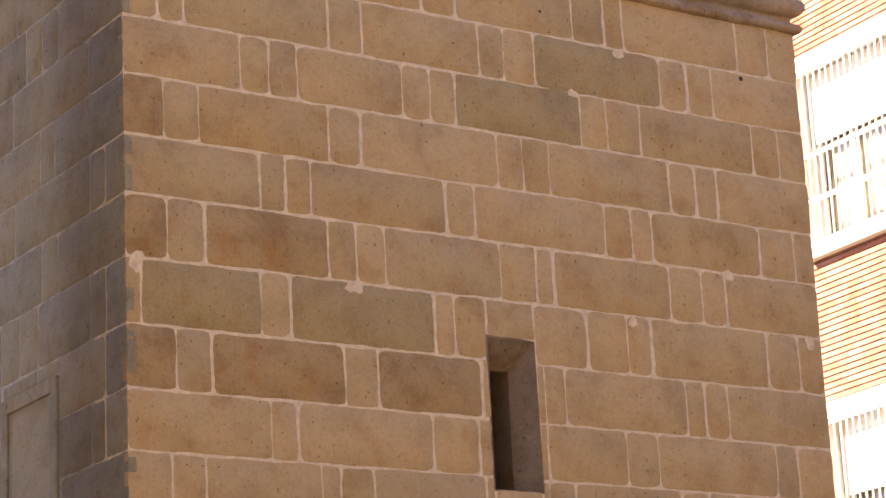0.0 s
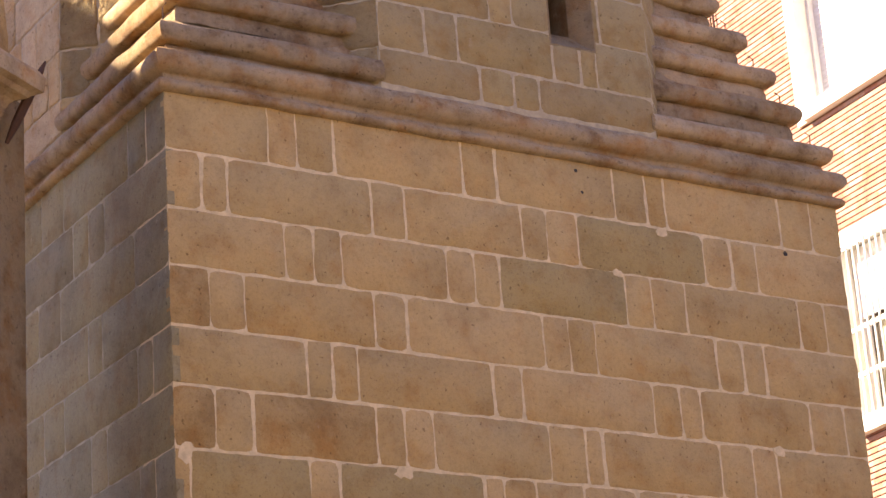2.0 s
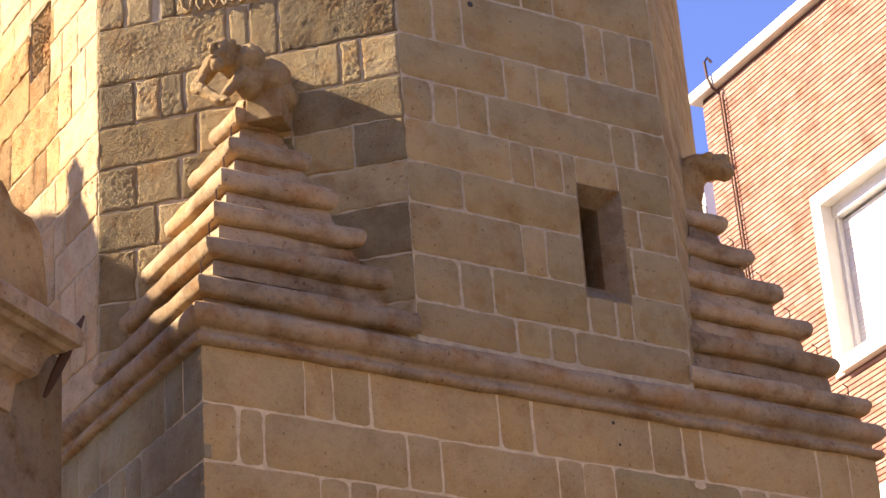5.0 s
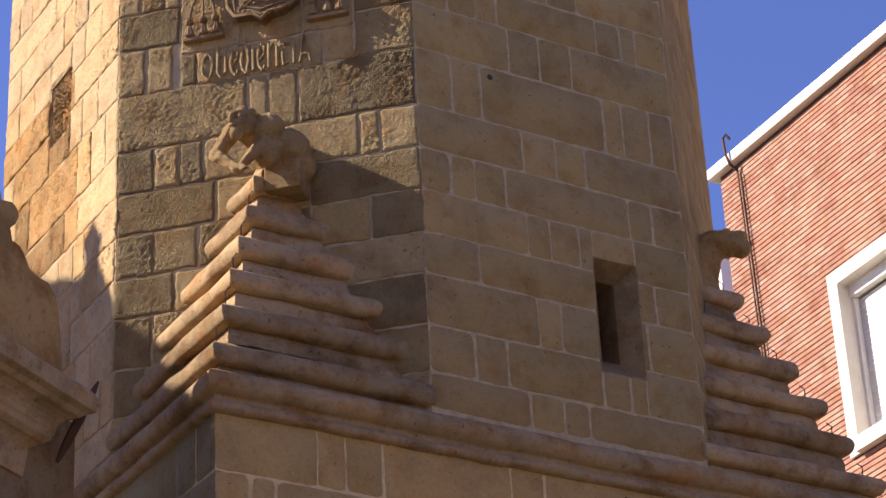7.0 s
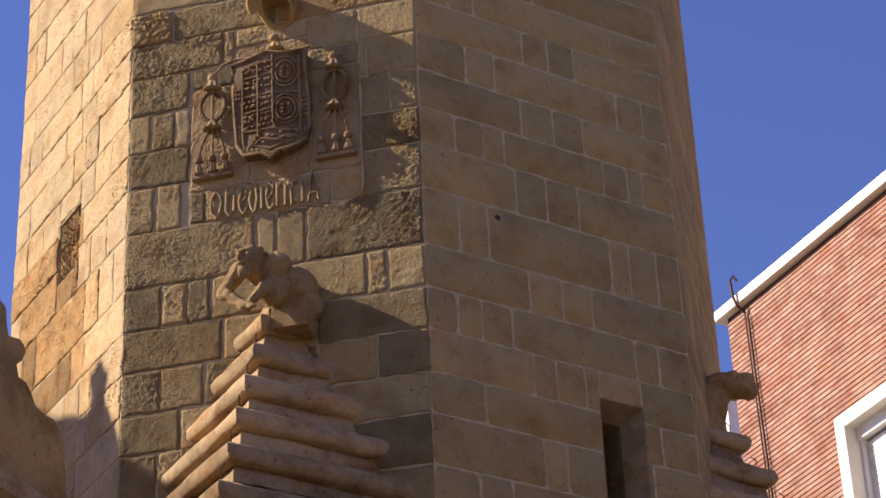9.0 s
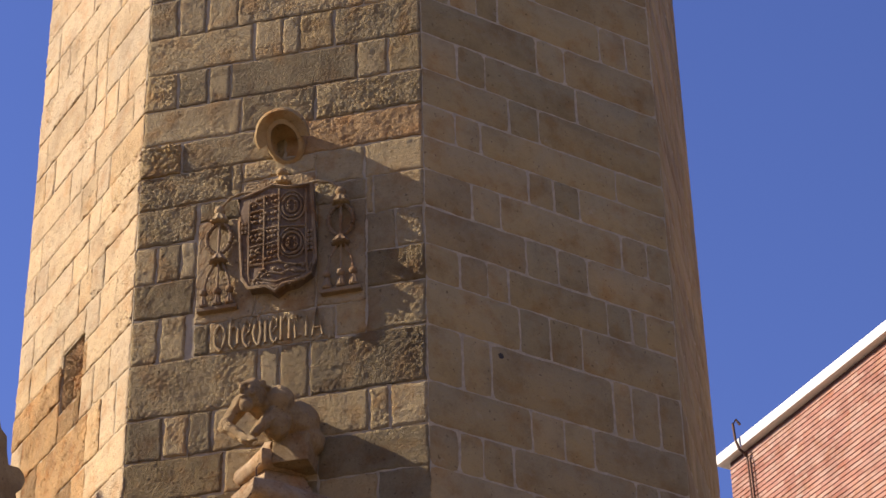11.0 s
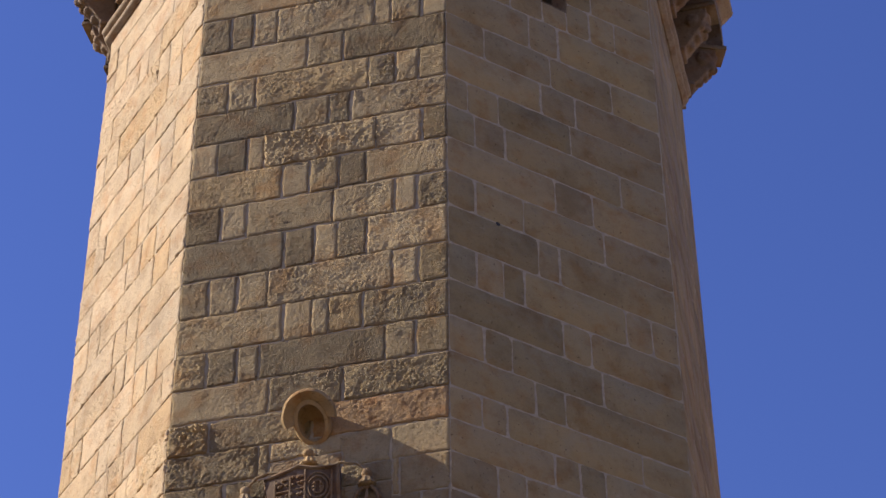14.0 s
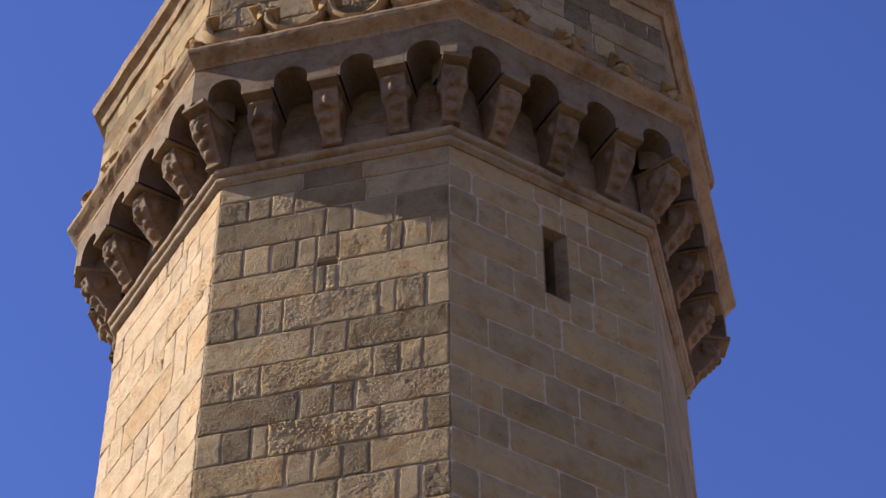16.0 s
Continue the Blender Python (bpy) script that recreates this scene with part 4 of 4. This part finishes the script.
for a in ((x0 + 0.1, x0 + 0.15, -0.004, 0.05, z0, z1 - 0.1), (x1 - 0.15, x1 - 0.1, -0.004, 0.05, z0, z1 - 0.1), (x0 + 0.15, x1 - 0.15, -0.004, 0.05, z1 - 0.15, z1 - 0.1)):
    part("inner_fillet", boxes(a, bevel=0.006), SHADED_SIDE, frame_thing)

# unseen gable to the north-west, inferred from and outlined by its shadow on the tower
gable = thing("church_gable", "sandstone church gable with a vase pinnacle", "church")
shape = [(3.45, 0.00), (10.7, 0.00), (10.7, 16.4), (7.9, 16.1), (7.5, 15.71), (7.16, 15.42), (6.8, 15.18), (6.52, 15.08), (6.36, 15.0), (6.24, 14.95), (6.14, 14.93), (6.05, 14.6), (5.71, 14.36), (5.5, 14.28), (5.06, 13.85), (4.85, 13.6), (4.57, 13.33), (4.09, 13.05), (3.97, 12.5), (3.45, 12.3)]
wall = part("gable_wall", outline_slab([(-y, z) for y, z in shape], 0, 0.2), SMOOTH, gable)
wall.matrix_basis = pose(-5.7, 0, 0, 0, 0, -90)
vase = part("pinnacle", lathe([(0.22, 14.2), (0.33, 14.42), (0.345, 14.52), (0.27, 14.68), (0.145, 14.86), (0.11, 14.95), (0.12, 15.02), (0.145, 15.12), (0.1, 15.17), (0.05, 15.24), (0.015, 15.29)]), ROLL, gable)
vase.location = (-5.5, 5.97, 0.0)

# ---- carved figures ----
wretch = bmesh.new()
# broad hunched back, chest and haunches
for at, size in (((0.1, -0.02, 0.12), (0.14, 0.18, 0.15)), ((0.2, 0.06, 0.12), (0.14, 0.19, 0.16)), ((0.22, 0.1, 0.02), (0.14, 0.16, 0.13)), ((0.1, -0.1, 0.06), (0.1, 0.1, 0.12)),
                 ((0.02, -0.12, 0.2), (0.11, 0.11, 0.1)), ((0.13, -0.14, 0.2), (0.1, 0.1, 0.1))):
    blob(wretch, at, size)
# head: skull, brow, nose, cheeks, beard
for at, size in (((-0.02, -0.22, 0.225), (0.082, 0.098, 0.12)), ((-0.055, -0.3, 0.262), (0.06, 0.028, 0.018)), ((-0.072, -0.325, 0.215), (0.018, 0.034, 0.036)), ((-0.03, -0.3, 0.185), (0.05, 0.03, 0.025)),
                 ((-0.05, -0.295, 0.115), (0.045, 0.045, 0.045)), ((-0.06, -0.318, 0.158), (0.032, 0.02, 0.012)), ((-0.06, -0.31, 0.135), (0.03, 0.022, 0.01))):
    blob(wretch, at, size)
# curly hair
for i in range(60):
    t, v = rng.uniform(0, 6.283), rng.uniform(0.15, 1.0)
    r = math.sqrt(1 - v * v)
    blob(wretch, (-0.015 + 0.092 * r * math.cos(t), -0.2 + 0.095 * r * math.sin(t), 0.245 + 0.082 * v), (0.02, 0.02, 0.018), detail=1)
# raised arm folded under the chin, and the other hidden behind it
for a, b, r0, r1 in (((0.0, -0.12, 0.2), (-0.13, -0.14, 0.235), 0.065, 0.062), ((-0.13, -0.14, 0.235), (-0.215, -0.2, 0.03), 0.062, 0.046), ((-0.215, -0.2, 0.03), (-0.04, -0.25, -0.13), 0.05, 0.038), ((0.1, -0.16, 0.1), (0.0, -0.26, -0.08), 0.05, 0.036)):
    for k in range(13):
        u = k / 12
        r = r0 + (r1 - r0) * u
        blob(wretch, [p + (q - p) * u for p, q in zip(a, b)], (r, r, r), detail=1)
for k in range(4):
    blob(wretch, (-0.03 + 0.012 * k, -0.27 - 0.006 * k, -0.12 - 0.012 * k), (0.035, 0.018, 0.014), detail=1)
box(wretch, 0.06, 0.3, -0.06, 0.25, -0.2, 0.0)
wobble(wretch, 0.012, 9.0)
wobble(wretch, 0.010, 24.0)
figure = mesh_object("statue", wretch, FIGURE)
figure.matrix_basis = pose(0.69, 0.69, 10.50, 0, 0, -45) @ Matrix.Scale(1.12, 4)
carve(figure, 0.0075)
tagged(figure, "weathered stone figure crouching on the stepped corner", "statue")

beast = bmesh.new()
# a stout neck that rises, turns level and ends in a drooping muzzle
spine = [(0.16, -0.02, 0.2), (0.09, 0.12, 0.18), (0.04, 0.25, 0.165), (0.0, 0.36, 0.15), (-0.06, 0.41, 0.135), (-0.12, 0.425, 0.12), (-0.18, 0.42, 0.11), (-0.23, 0.4, 0.105)]
for (y0, z0, r0), (y1, z1, r1) in zip(spine, spine[1:]):
    for k in range(4):
        u = k / 4
        r = r0 + (r1 - r0) * u
        blob(beast, (0, y0 + (y1 - y0) * u, z0 + (z1 - z0) * u), (r * 0.95, r, r))
for at, size in (((0, -0.25, 0.41), (0.105, 0.1, 0.11)), ((0, -0.31, 0.345), (0.08, 0.075, 0.075)), ((0, -0.29, 0.46), (0.085, 0.07, 0.05)), ((0.085, -0.19, 0.48), (0.035, 0.05, 0.045)), ((-0.085, -0.19, 0.48), (0.035, 0.05, 0.045)), ((0, 0.08, 0.0), (0.16, 0.18, 0.16))):
    blob(beast, at, size)
wobble(beast, 0.02, 9.0, 5)
wobble(beast, 0.008, 25.0, 5)
gargoyle = mesh_object("gargoyle", beast, CARVED)
gargoyle.matrix_basis = pose(SIDE - 0.80, 0.80, 10.45, 0, 0, 45)
carve(gargoyle, 0.012)
tagged(gargoyle, "weathered stone gargoyle leaning out from the stepped corner", "gargoyle")

# ---- coat of arms on the face between west and front ----
SHIELD = frame_of(OCTAGON[7], OCTAGON[0])
arms = thing("coat_of_arms", "carved stone coat of arms with hat, cords and tassels", "coat of arms", SHIELD)
for x0, x1, z0, z1 in ((0.5, 0.98, 11.72, 12.66), (0.98, 1.47, 11.72, 12.66), (1.47, 1.86, 11.72, 12.66), (0.86, 1.45, 12.66, 13.0)):
    slab = part("backing_slab", stone_block(x1 - x0 - 0.008, z1 - z0 - 0.01, 0.006, seed=x0), LETTERS, arms)
    slab.matrix_basis = pose(x0 + 0.004, 0, z0 + 0.005)
rim_line = [(0.86, 12.77), (0.96, 12.765), (1.06, 12.785), (1.15, 12.81), (1.26, 12.775), (1.38, 12.78), (1.45, 12.80), (1.465, 12.5), (1.475, 12.12), (1.45, 11.99), (1.33, 11.91), (1.24, 11.895), (1.175, 11.84), (1.11, 11.9), (0.96, 11.92), (0.9, 12.03), (0.885, 12.3), (0.87, 12.55)]


def lean(x, z):
    """Depth of the shield's face, which bulges along its middle and leans out a little towards its top."""
    return -0.135 + 0.055 * ((x - 1.175) / 0.3) ** 2 - 0.03 * (z - 12.3)


bm = outline_slab(rim_line, -0.15, 0.0)
face = next(f for f in bm.faces if all(v.co.y < -0.1 for v in f.verts))
bmesh.ops.poke(bm, faces=[face])
for v in bm.verts:
    if v.co.y < -0.1:
        v.co.y = lean(v.co.x, v.co.z)
body = part("shield", bm, SHADED_FIELD, arms, "dark weathered shield with quarterings")
edge = tube([(x, lean(x, z), z) for x, z in rim_line], 0.017, 6, closed=True)
wobble(edge, 0.006, 20.0)
part("shield_rim", edge, SHADE_CARVED, body, smooth=True)


def strip(points, r=0.009):
    bm = tube([(x, lean(x, z) - 0.002, z) for x, z in points], r, 5)
    wobble(bm, 0.004, 26.0)
    part("relief", bm, SHADE_CARVED, body)


def studs(cells):
    """Small carved lumps in a field of the shield."""
    for x, z, w, h in cells:
        bm = bmesh.new()
        blob(bm, (x, lean(x, z), z), (w, 0.016, h), (0, rng.uniform(-40, 40), 0), detail=1)
        part("relief", bm, SHADE_CARVED, body)


def oval(cx, cz, rx, rz, r=0.009):
    strip([(cx + rx * math.cos(t * 0.4488), cz + rz * math.sin(t * 0.4488)) for t in range(15)], r)


# quarters
strip([(1.205, 12.77), (1.205, 12.14), (1.23, 12.09)], 0.011)
strip([(0.955, 12.72), (0.955, 12.05), (0.97, 11.96)], 0.011)
strip([(1.41, 12.75), (1.415, 12.08), (1.42, 12.0)], 0.011)
strip([(0.955, 12.43), (1.08, 12.42), (1.205, 12.42), (1.41, 12.41)], 0.010)
strip([(1.085, 12.72), (1.085, 12.06), (1.04, 12.0), (0.985, 11.95)], 0.010)
strip([(0.955, 12.12), (1.07, 12.10), (1.2, 12.10), (1.33, 12.06), (1.415, 12.07)], 0.010)
strip([(0.96, 12.28), (1.08, 12.28)])
strip([(1.09, 12.27), (1.2, 12.29)])
strip([(0.96, 12.6), (1.2, 12.6)])
# ringed medallions on the far quarters
for cz in (12.26, 12.6):
    oval(1.305, cz, 0.1, 0.135, 0.008)
    oval(1.305, cz, 0.075, 0.1, 0.010)
    oval(1.305, cz, 0.045, 0.055, 0.008)
    studs([(1.305 + dx, cz + dz, 0.016, 0.018) for dx in (-0.025, 0.025) for dz in (-0.03, 0.0, 0.035)])
# towers and beasts of the near quarters
studs([(x + rng.uniform(-0.012, 0.012), z + rng.uniform(-0.012, 0.012), rng.uniform(0.014, 0.03), rng.uniform(0.009, 0.02)) for x in (0.985, 1.02, 1.055, 1.115, 1.15, 1.18) for z in (12.15, 12.2, 12.24, 12.33, 12.38, 12.5, 12.55, 12.65, 12.7)])
# scene in the foot of the shield
studs([(1.06 + 0.036 * i + rng.uniform(-0.01, 0.01), 12.02 + 0.035 * math.sin(i * 2.3), rng.uniform(0.018, 0.034), rng.uniform(0.01, 0.02)) for i in range(10)])
strip([(1.04, 11.97), (1.12, 12.02), (1.22, 11.99), (1.32, 12.03), (1.4, 12.0)], 0.010)
# ribbon round the foot
strip([(0.97, 11.98), (1.06, 11.97), (1.18, 11.92), (1.3, 11.955), (1.42, 11.98), (1.425, 12.08)], 0.009)
strip([(0.95, 11.95), (1.09, 11.93), (1.18, 11.875), (1.31, 11.925), (1.415, 11.95), (1.45, 12.08)], 0.009)
for x, z, turn in ((1.0, 11.935, 0), (1.04, 11.93, 5), (1.08, 11.915, 15), (1.24, 11.88, -15), (1.29, 11.895, -18), (1.34, 11.92, -22), (1.39, 11.945, -25)):
    block = part("relief", boxes((-0.011, 0.011, -0.014, 0.02, -0.017, 0.017), bevel=0.004), SHADE_CARVED, body)
    block.matrix_basis = pose(x, lean(x, z), z, 0, turn, 0)
# chequered border
for x0, zs in ((0.9, (12.06, 12.1, 12.14, 12.18, 12.44, 12.48, 12.52)), (1.43, (12.2, 12.24, 12.28, 12.32, 12.36))):
    for z in zs:
        for dx in (0.0, 0.026):
            part("relief", boxes((x0 + dx - 0.009, x0 + dx + 0.009, lean(x0, z) - 0.012, lean(x0, z) + 0.02, z - 0.014, z + 0.014), bevel=0.003), SHADE_CARVED, body)

# the broad hat above the shield, seen from below, its brim broken away at the foot
bm = bmesh.new()
rings = []
for i in range(25):
    t = radians(-18 + 212 * i / 24)
    c, s_ = math.cos(t), -math.sin(t)
    rings.append([bm.verts.new((c * r, s_ * r, z)) for r, z in ((0.125, 0.02), (0.17, -0.02), (0.215, -0.035), (0.232, -0.02), (0.235, 0.01), (0.2, 0.04), (0.14, 0.06))])
for p, q in zip(rings, rings[1:]):
    for k in range(7):
        bm.faces.new((p[k], p[(k + 1) % 7], q[(k + 1) % 7], q[k]))
bm.faces.new(rings[0])
bm.faces.new(rings[-1][::-1])
bmesh.ops.recalc_face_normals(bm, faces=bm.faces)
wobble(bm, 0.008, 9.0)
M_HAT = pose(1.225, -0.16, 13.275, -48, -10, 0) @ Matrix.Scale(0.93, 4)
hat = part("hat", bm, CARVED, arms, "broad-brimmed stone hat with a broken brim", smooth=True)
hat.matrix_basis = M_HAT
bowl_mesh = lathe([(0.02, 0.24), (0.1, 0.23), (0.15, 0.18), (0.165, 0.1), (0.155, 0.02), (0.14, 0.0), (0.115, 0.0), (0.11, 0.1), (0.08, 0.17), (0.02, 0.19)], 24, 1.4)
bmesh.ops.translate(bowl_mesh, vec=(0, 0.06, 0), verts=bowl_mesh.verts)
wobble(bowl_mesh, 0.006, 12.0)
part("crown", bowl_mesh, CARVED, hat, "hollow crown of the hat", smooth=True)


def fringe(x, y, z, w, h, stuff=SHADE_CARVED):
    """A ribbed tassel skirt."""
    bm = bmesh.new()
    n = 20
    levels = [[bm.verts.new((r * math.cos(6.2832 * k / n) * (1 if k % 2 else cut), 0.8 * r * math.sin(6.2832 * k / n) * (1 if k % 2 else cut), zz)) for k in range(n)] for r, zz, cut in ((w * 0.3, h, 0.97), (w * 0.6, h * 0.62, 0.9), (w, 0.0, 0.84), (w * 0.75, -0.012, 0.84))]
    for p, q in zip(levels, levels[1:]):
        for k in range(n):
            bm.faces.new((p[k], p[(k + 1) % n], q[(k + 1) % n], q[k]))
    bm.faces.new(levels[0][::-1])
    bm.faces.new(levels[-1])
    bmesh.ops.recalc_face_normals(bm, faces=bm.faces)
    ob = part("fringe", bm, stuff, arms, "ribbed stone fringe")
    ob.matrix_basis = pose(x, y, z)


def rope(points, r, closed=False):
    """A twisted cord: its thickness swells and thins along its length."""
    fine = []
    ends = points[1:] + points[:1] if closed else points[1:]
    for p, q in zip(points, ends):
        fine += [tuple(a + (b - a) * i / 6 for a, b in zip(p, q)) for i in range(6)]
    return tube(fine if closed else fine + [points[-1]], [r * (0.78 if i % 4 < 2 else 1.15) for i in range(len(fine) + (not closed))], 7, closed=closed)


knob = bmesh.new()
blob(knob, (1.21, -0.1, 12.955), (0.045, 0.045, 0.04))
part("knot", knob, CARVED, arms, smooth=True)
fringe(1.215, -0.09, 12.86, 0.075, 0.08, CARVED)
for cx, dz, sgn in ((0.695, 0.0, -1), (1.675, 0.0, 1)):
    part("cord", rope([(1.21 + sgn * 0.04, -0.05, 12.87), (1.19 + sgn * 0.16, -0.05, 12.84), (1.18 + sgn * 0.3, -0.05, 12.86), (cx - sgn * 0.08, -0.05, 12.83), (cx, -0.05, 12.74)], 0.013), LETTERS, arms, smooth=True)
    knot = bmesh.new()
    blob(knot, (cx, -0.06, 12.71), (0.042, 0.042, 0.045))
    part("knot", knot, LETTERS, arms, smooth=True)
    fringe(cx, -0.06, 12.61, 0.08, 0.085, LETTERS)
    part("cord_loop", rope([(cx + 0.1 * math.cos(t * 0.3927), -0.05, 12.455 + 0.14 * math.sin(t * 0.3927)) for t in range(16)], 0.018, closed=True), SHADE_CARVED, arms, smooth=True)
    part("cord", rope([(cx, -0.05, 12.6), (cx, -0.06, 12.3)], 0.014), SHADE_CARVED, arms)
    fringe(cx, -0.06, 12.235, 0.085, 0.07)
    for off in (-0.11, 0.0, 0.1):
        part("cord", rope([(cx + off * 0.3, -0.05, 12.23), (cx + off * 0.8, -0.05, 12.1), (cx + off, -0.05, 11.99)], 0.012), SHADE_CARVED, arms)
        tuft = bmesh.new()
        blob(tuft, (cx + off, -0.055, 11.965), (0.034, 0.034, 0.034))
        part("knot", tuft, SHADE_CARVED, arms, smooth=True)
        fringe(cx + off, -0.05, 11.85, 0.043, 0.1)
    part("ledge", boxes((cx - 0.16, cx + 0.16, -0.06, 0.0, 11.80, 11.835), bevel=0.006), SHADE_CARVED, arms)

# raised inscription below the shield, worn at its end
words = thing("inscription", "worn raised inscription on the stone below the shield", "inscription", SHIELD)
part("inscription_slab", stone_block(0.98, 0.28, 0.006, seed=3.0), ROUGH, words).matrix_basis = pose(0.635, 0, 11.435)
LOW, TOP = 11.46, 11.66


def stroke(points, r=0.014):
    bm = tube([(x, -0.016, z) for x, z in points], r, 6)
    wobble(bm, 0.005, 22.0)
    part("stroke", bm, LETTERS, words)


def round_letter(x, w, gap=False):
    """A pointed o, or an e where the right side stays open below."""
    m, h = x + w / 2, (LOW + TOP) / 2
    stroke([(m, TOP + 0.02), (x + 0.01, TOP - 0.03), (x, h), (x + 0.012, LOW + 0.03), (m + 0.01, LOW - 0.015)])
    if gap:
        stroke([(m, TOP + 0.02), (x + w, TOP - 0.02), (x + w - 0.01, h + 0.02), (x + 0.01, h - 0.02)], 0.012)
        stroke([(m + 0.01, LOW - 0.015), (x + w, LOW + 0.03)], 0.011)
    else:
        stroke([(m, TOP + 0.02), (x + w - 0.01, TOP - 0.03), (x + w, h), (x + w - 0.012, LOW + 0.03), (m + 0.01, LOW - 0.015)])


# the pointed letters of "obediencia"
round_letter(0.675, 0.085)
stroke([(0.80, TOP + 0.07), (0.80, LOW + 0.03), (0.825, LOW - 0.01), (0.86, LOW + 0.03), (0.862, TOP - 0.05), (0.83, TOP - 0.005), (0.805, TOP - 0.03)])
round_letter(0.90, 0.06, True)
round_letter(0.985, 0.06)
stroke([(1.045, TOP - 0.04), (1.02, TOP + 0.05), (0.975, TOP + 0.065)], 0.013)
stroke([(1.08, TOP), (1.08, LOW)])
round_letter(1.115, 0.055, True)
stroke([(1.20, TOP + 0.01), (1.20, LOW)])
stroke([(1.20, TOP - 0.03), (1.235, TOP + 0.005), (1.265, TOP - 0.03), (1.265, LOW)])
stroke([(1.355, TOP - 0.02), (1.32, TOP), (1.31, LOW + 0.1), (1.32, LOW), (1.355, LOW + 0.025)], 0.012)
stroke([(1.40, TOP - 0.02), (1.40, LOW)], 0.012)
stroke([(1.445, LOW), (1.48, TOP + 0.05), (1.525, LOW)], 0.012)
stroke([(1.455, LOW + 0.07), (1.515, LOW + 0.07)], 0.009)

# carved tracery along the foot of the parapet: low arcs that end in rolled scrolls
PARA = ring(OUT - 0.1)


def curl(x, z, r, flip):
    """A rolled leaf standing out from the wall, hollow at its end."""
    bm = lathe([(r * 0.6, 0.0), (r * 0.85, 0.05), (r, 0.13), (r * 1.05, 0.15), (r * 0.75, 0.155), (r * 0.6, 0.13), (r * 0.5, 0.06), (r * 0.3, 0.06), (r * 0.25, 0.12), (0.005, 0.12)], 14)
    wobble(bm, 0.012, 11.0, x)
    bmesh.ops.transform(bm, matrix=pose(x, -0.02, z, 62, 14 * flip, 0), verts=bm.verts)
    return bm


for k in (0, 1, 6, 7):
    a, b = PARA[k], PARA[(k + 1) % 8]
    wide = (Vector(b) - Vector(a)).length
    tracery = thing("tracery", "broken stone tracery with scrolls along the parapet's foot", "tracery", frame_of(a, b), group="parapet tracery")
    for i in range(4):
        x0, x1 = wide * (i + 0.04) / 4, wide * (i + 0.96) / 4
        worn = (1.0 if k == 7 else 0.55) * (0.85 if i % 2 else 1.0)
        cx, half = (x0 + x1) / 2, (x1 - x0) / 2
        band = tube([(cx - half * math.cos(math.pi * u / 14), -0.13, 21.70 + 0.34 * worn * (1 - math.sin(math.pi * u / 14))) for u in range(15)], [0.06 - 0.02 * math.sin(math.pi * u / 14) for u in range(15)], 7)
        for v in band.verts:
            v.co.y = -0.07 + (v.co.y + 0.13) * 1.8
        wobble(band, 0.02, 8.0, i)
        part("arc", band, CARVED, tracery, smooth=True)
        for x, dz, r, f in ((x0 + 0.05, 0.40, 0.075, 1), (x1 - 0.07, 0.44, 0.065, -1)):
            part("scroll", curl(x, 21.66 + dz * worn, r, f), CARVED, tracery, smooth=True)
        stub = bmesh.new()
        blob(stub, (cx + 0.05, -0.03, 21.72), (0.07, 0.06, 0.06))
        blob(stub, (x0 + 0.03, -0.02, 21.75), (0.05, 0.06, 0.12))
        wobble(stub, 0.02, 9.0, i + k)
        part("stub", stub, CARVED, tracery, smooth=True)

# thin wires on the steps keep birds away
for (e, z) in STEPS:
    wire = thing("bird_wire", "thin steel bird wire post on a stone step", "wire", group="bird wires")
    part("post", tube([(SIDE - e + 0.02, e + 0.1, z + 0.28), (SIDE - e + 0.03, e + 0.1, z + 0.42), (SIDE - e - 0.02, e + 0.1, z + 0.44)], 0.005, 5), RUST, wire)
for e, z in STEPS[:5]:
    wire = thing("bird_wire", "thin rusty bird wire post on a stone step's corner", "wire", group="bird wires")
    part("post", tube([(e - 0.03, e - 0.03, z + 0.24), (e - 0.035, e - 0.035, z + 0.36), (e - 0.01, e - 0.04, z + 0.40)], 0.006, 5), RUST, wire)
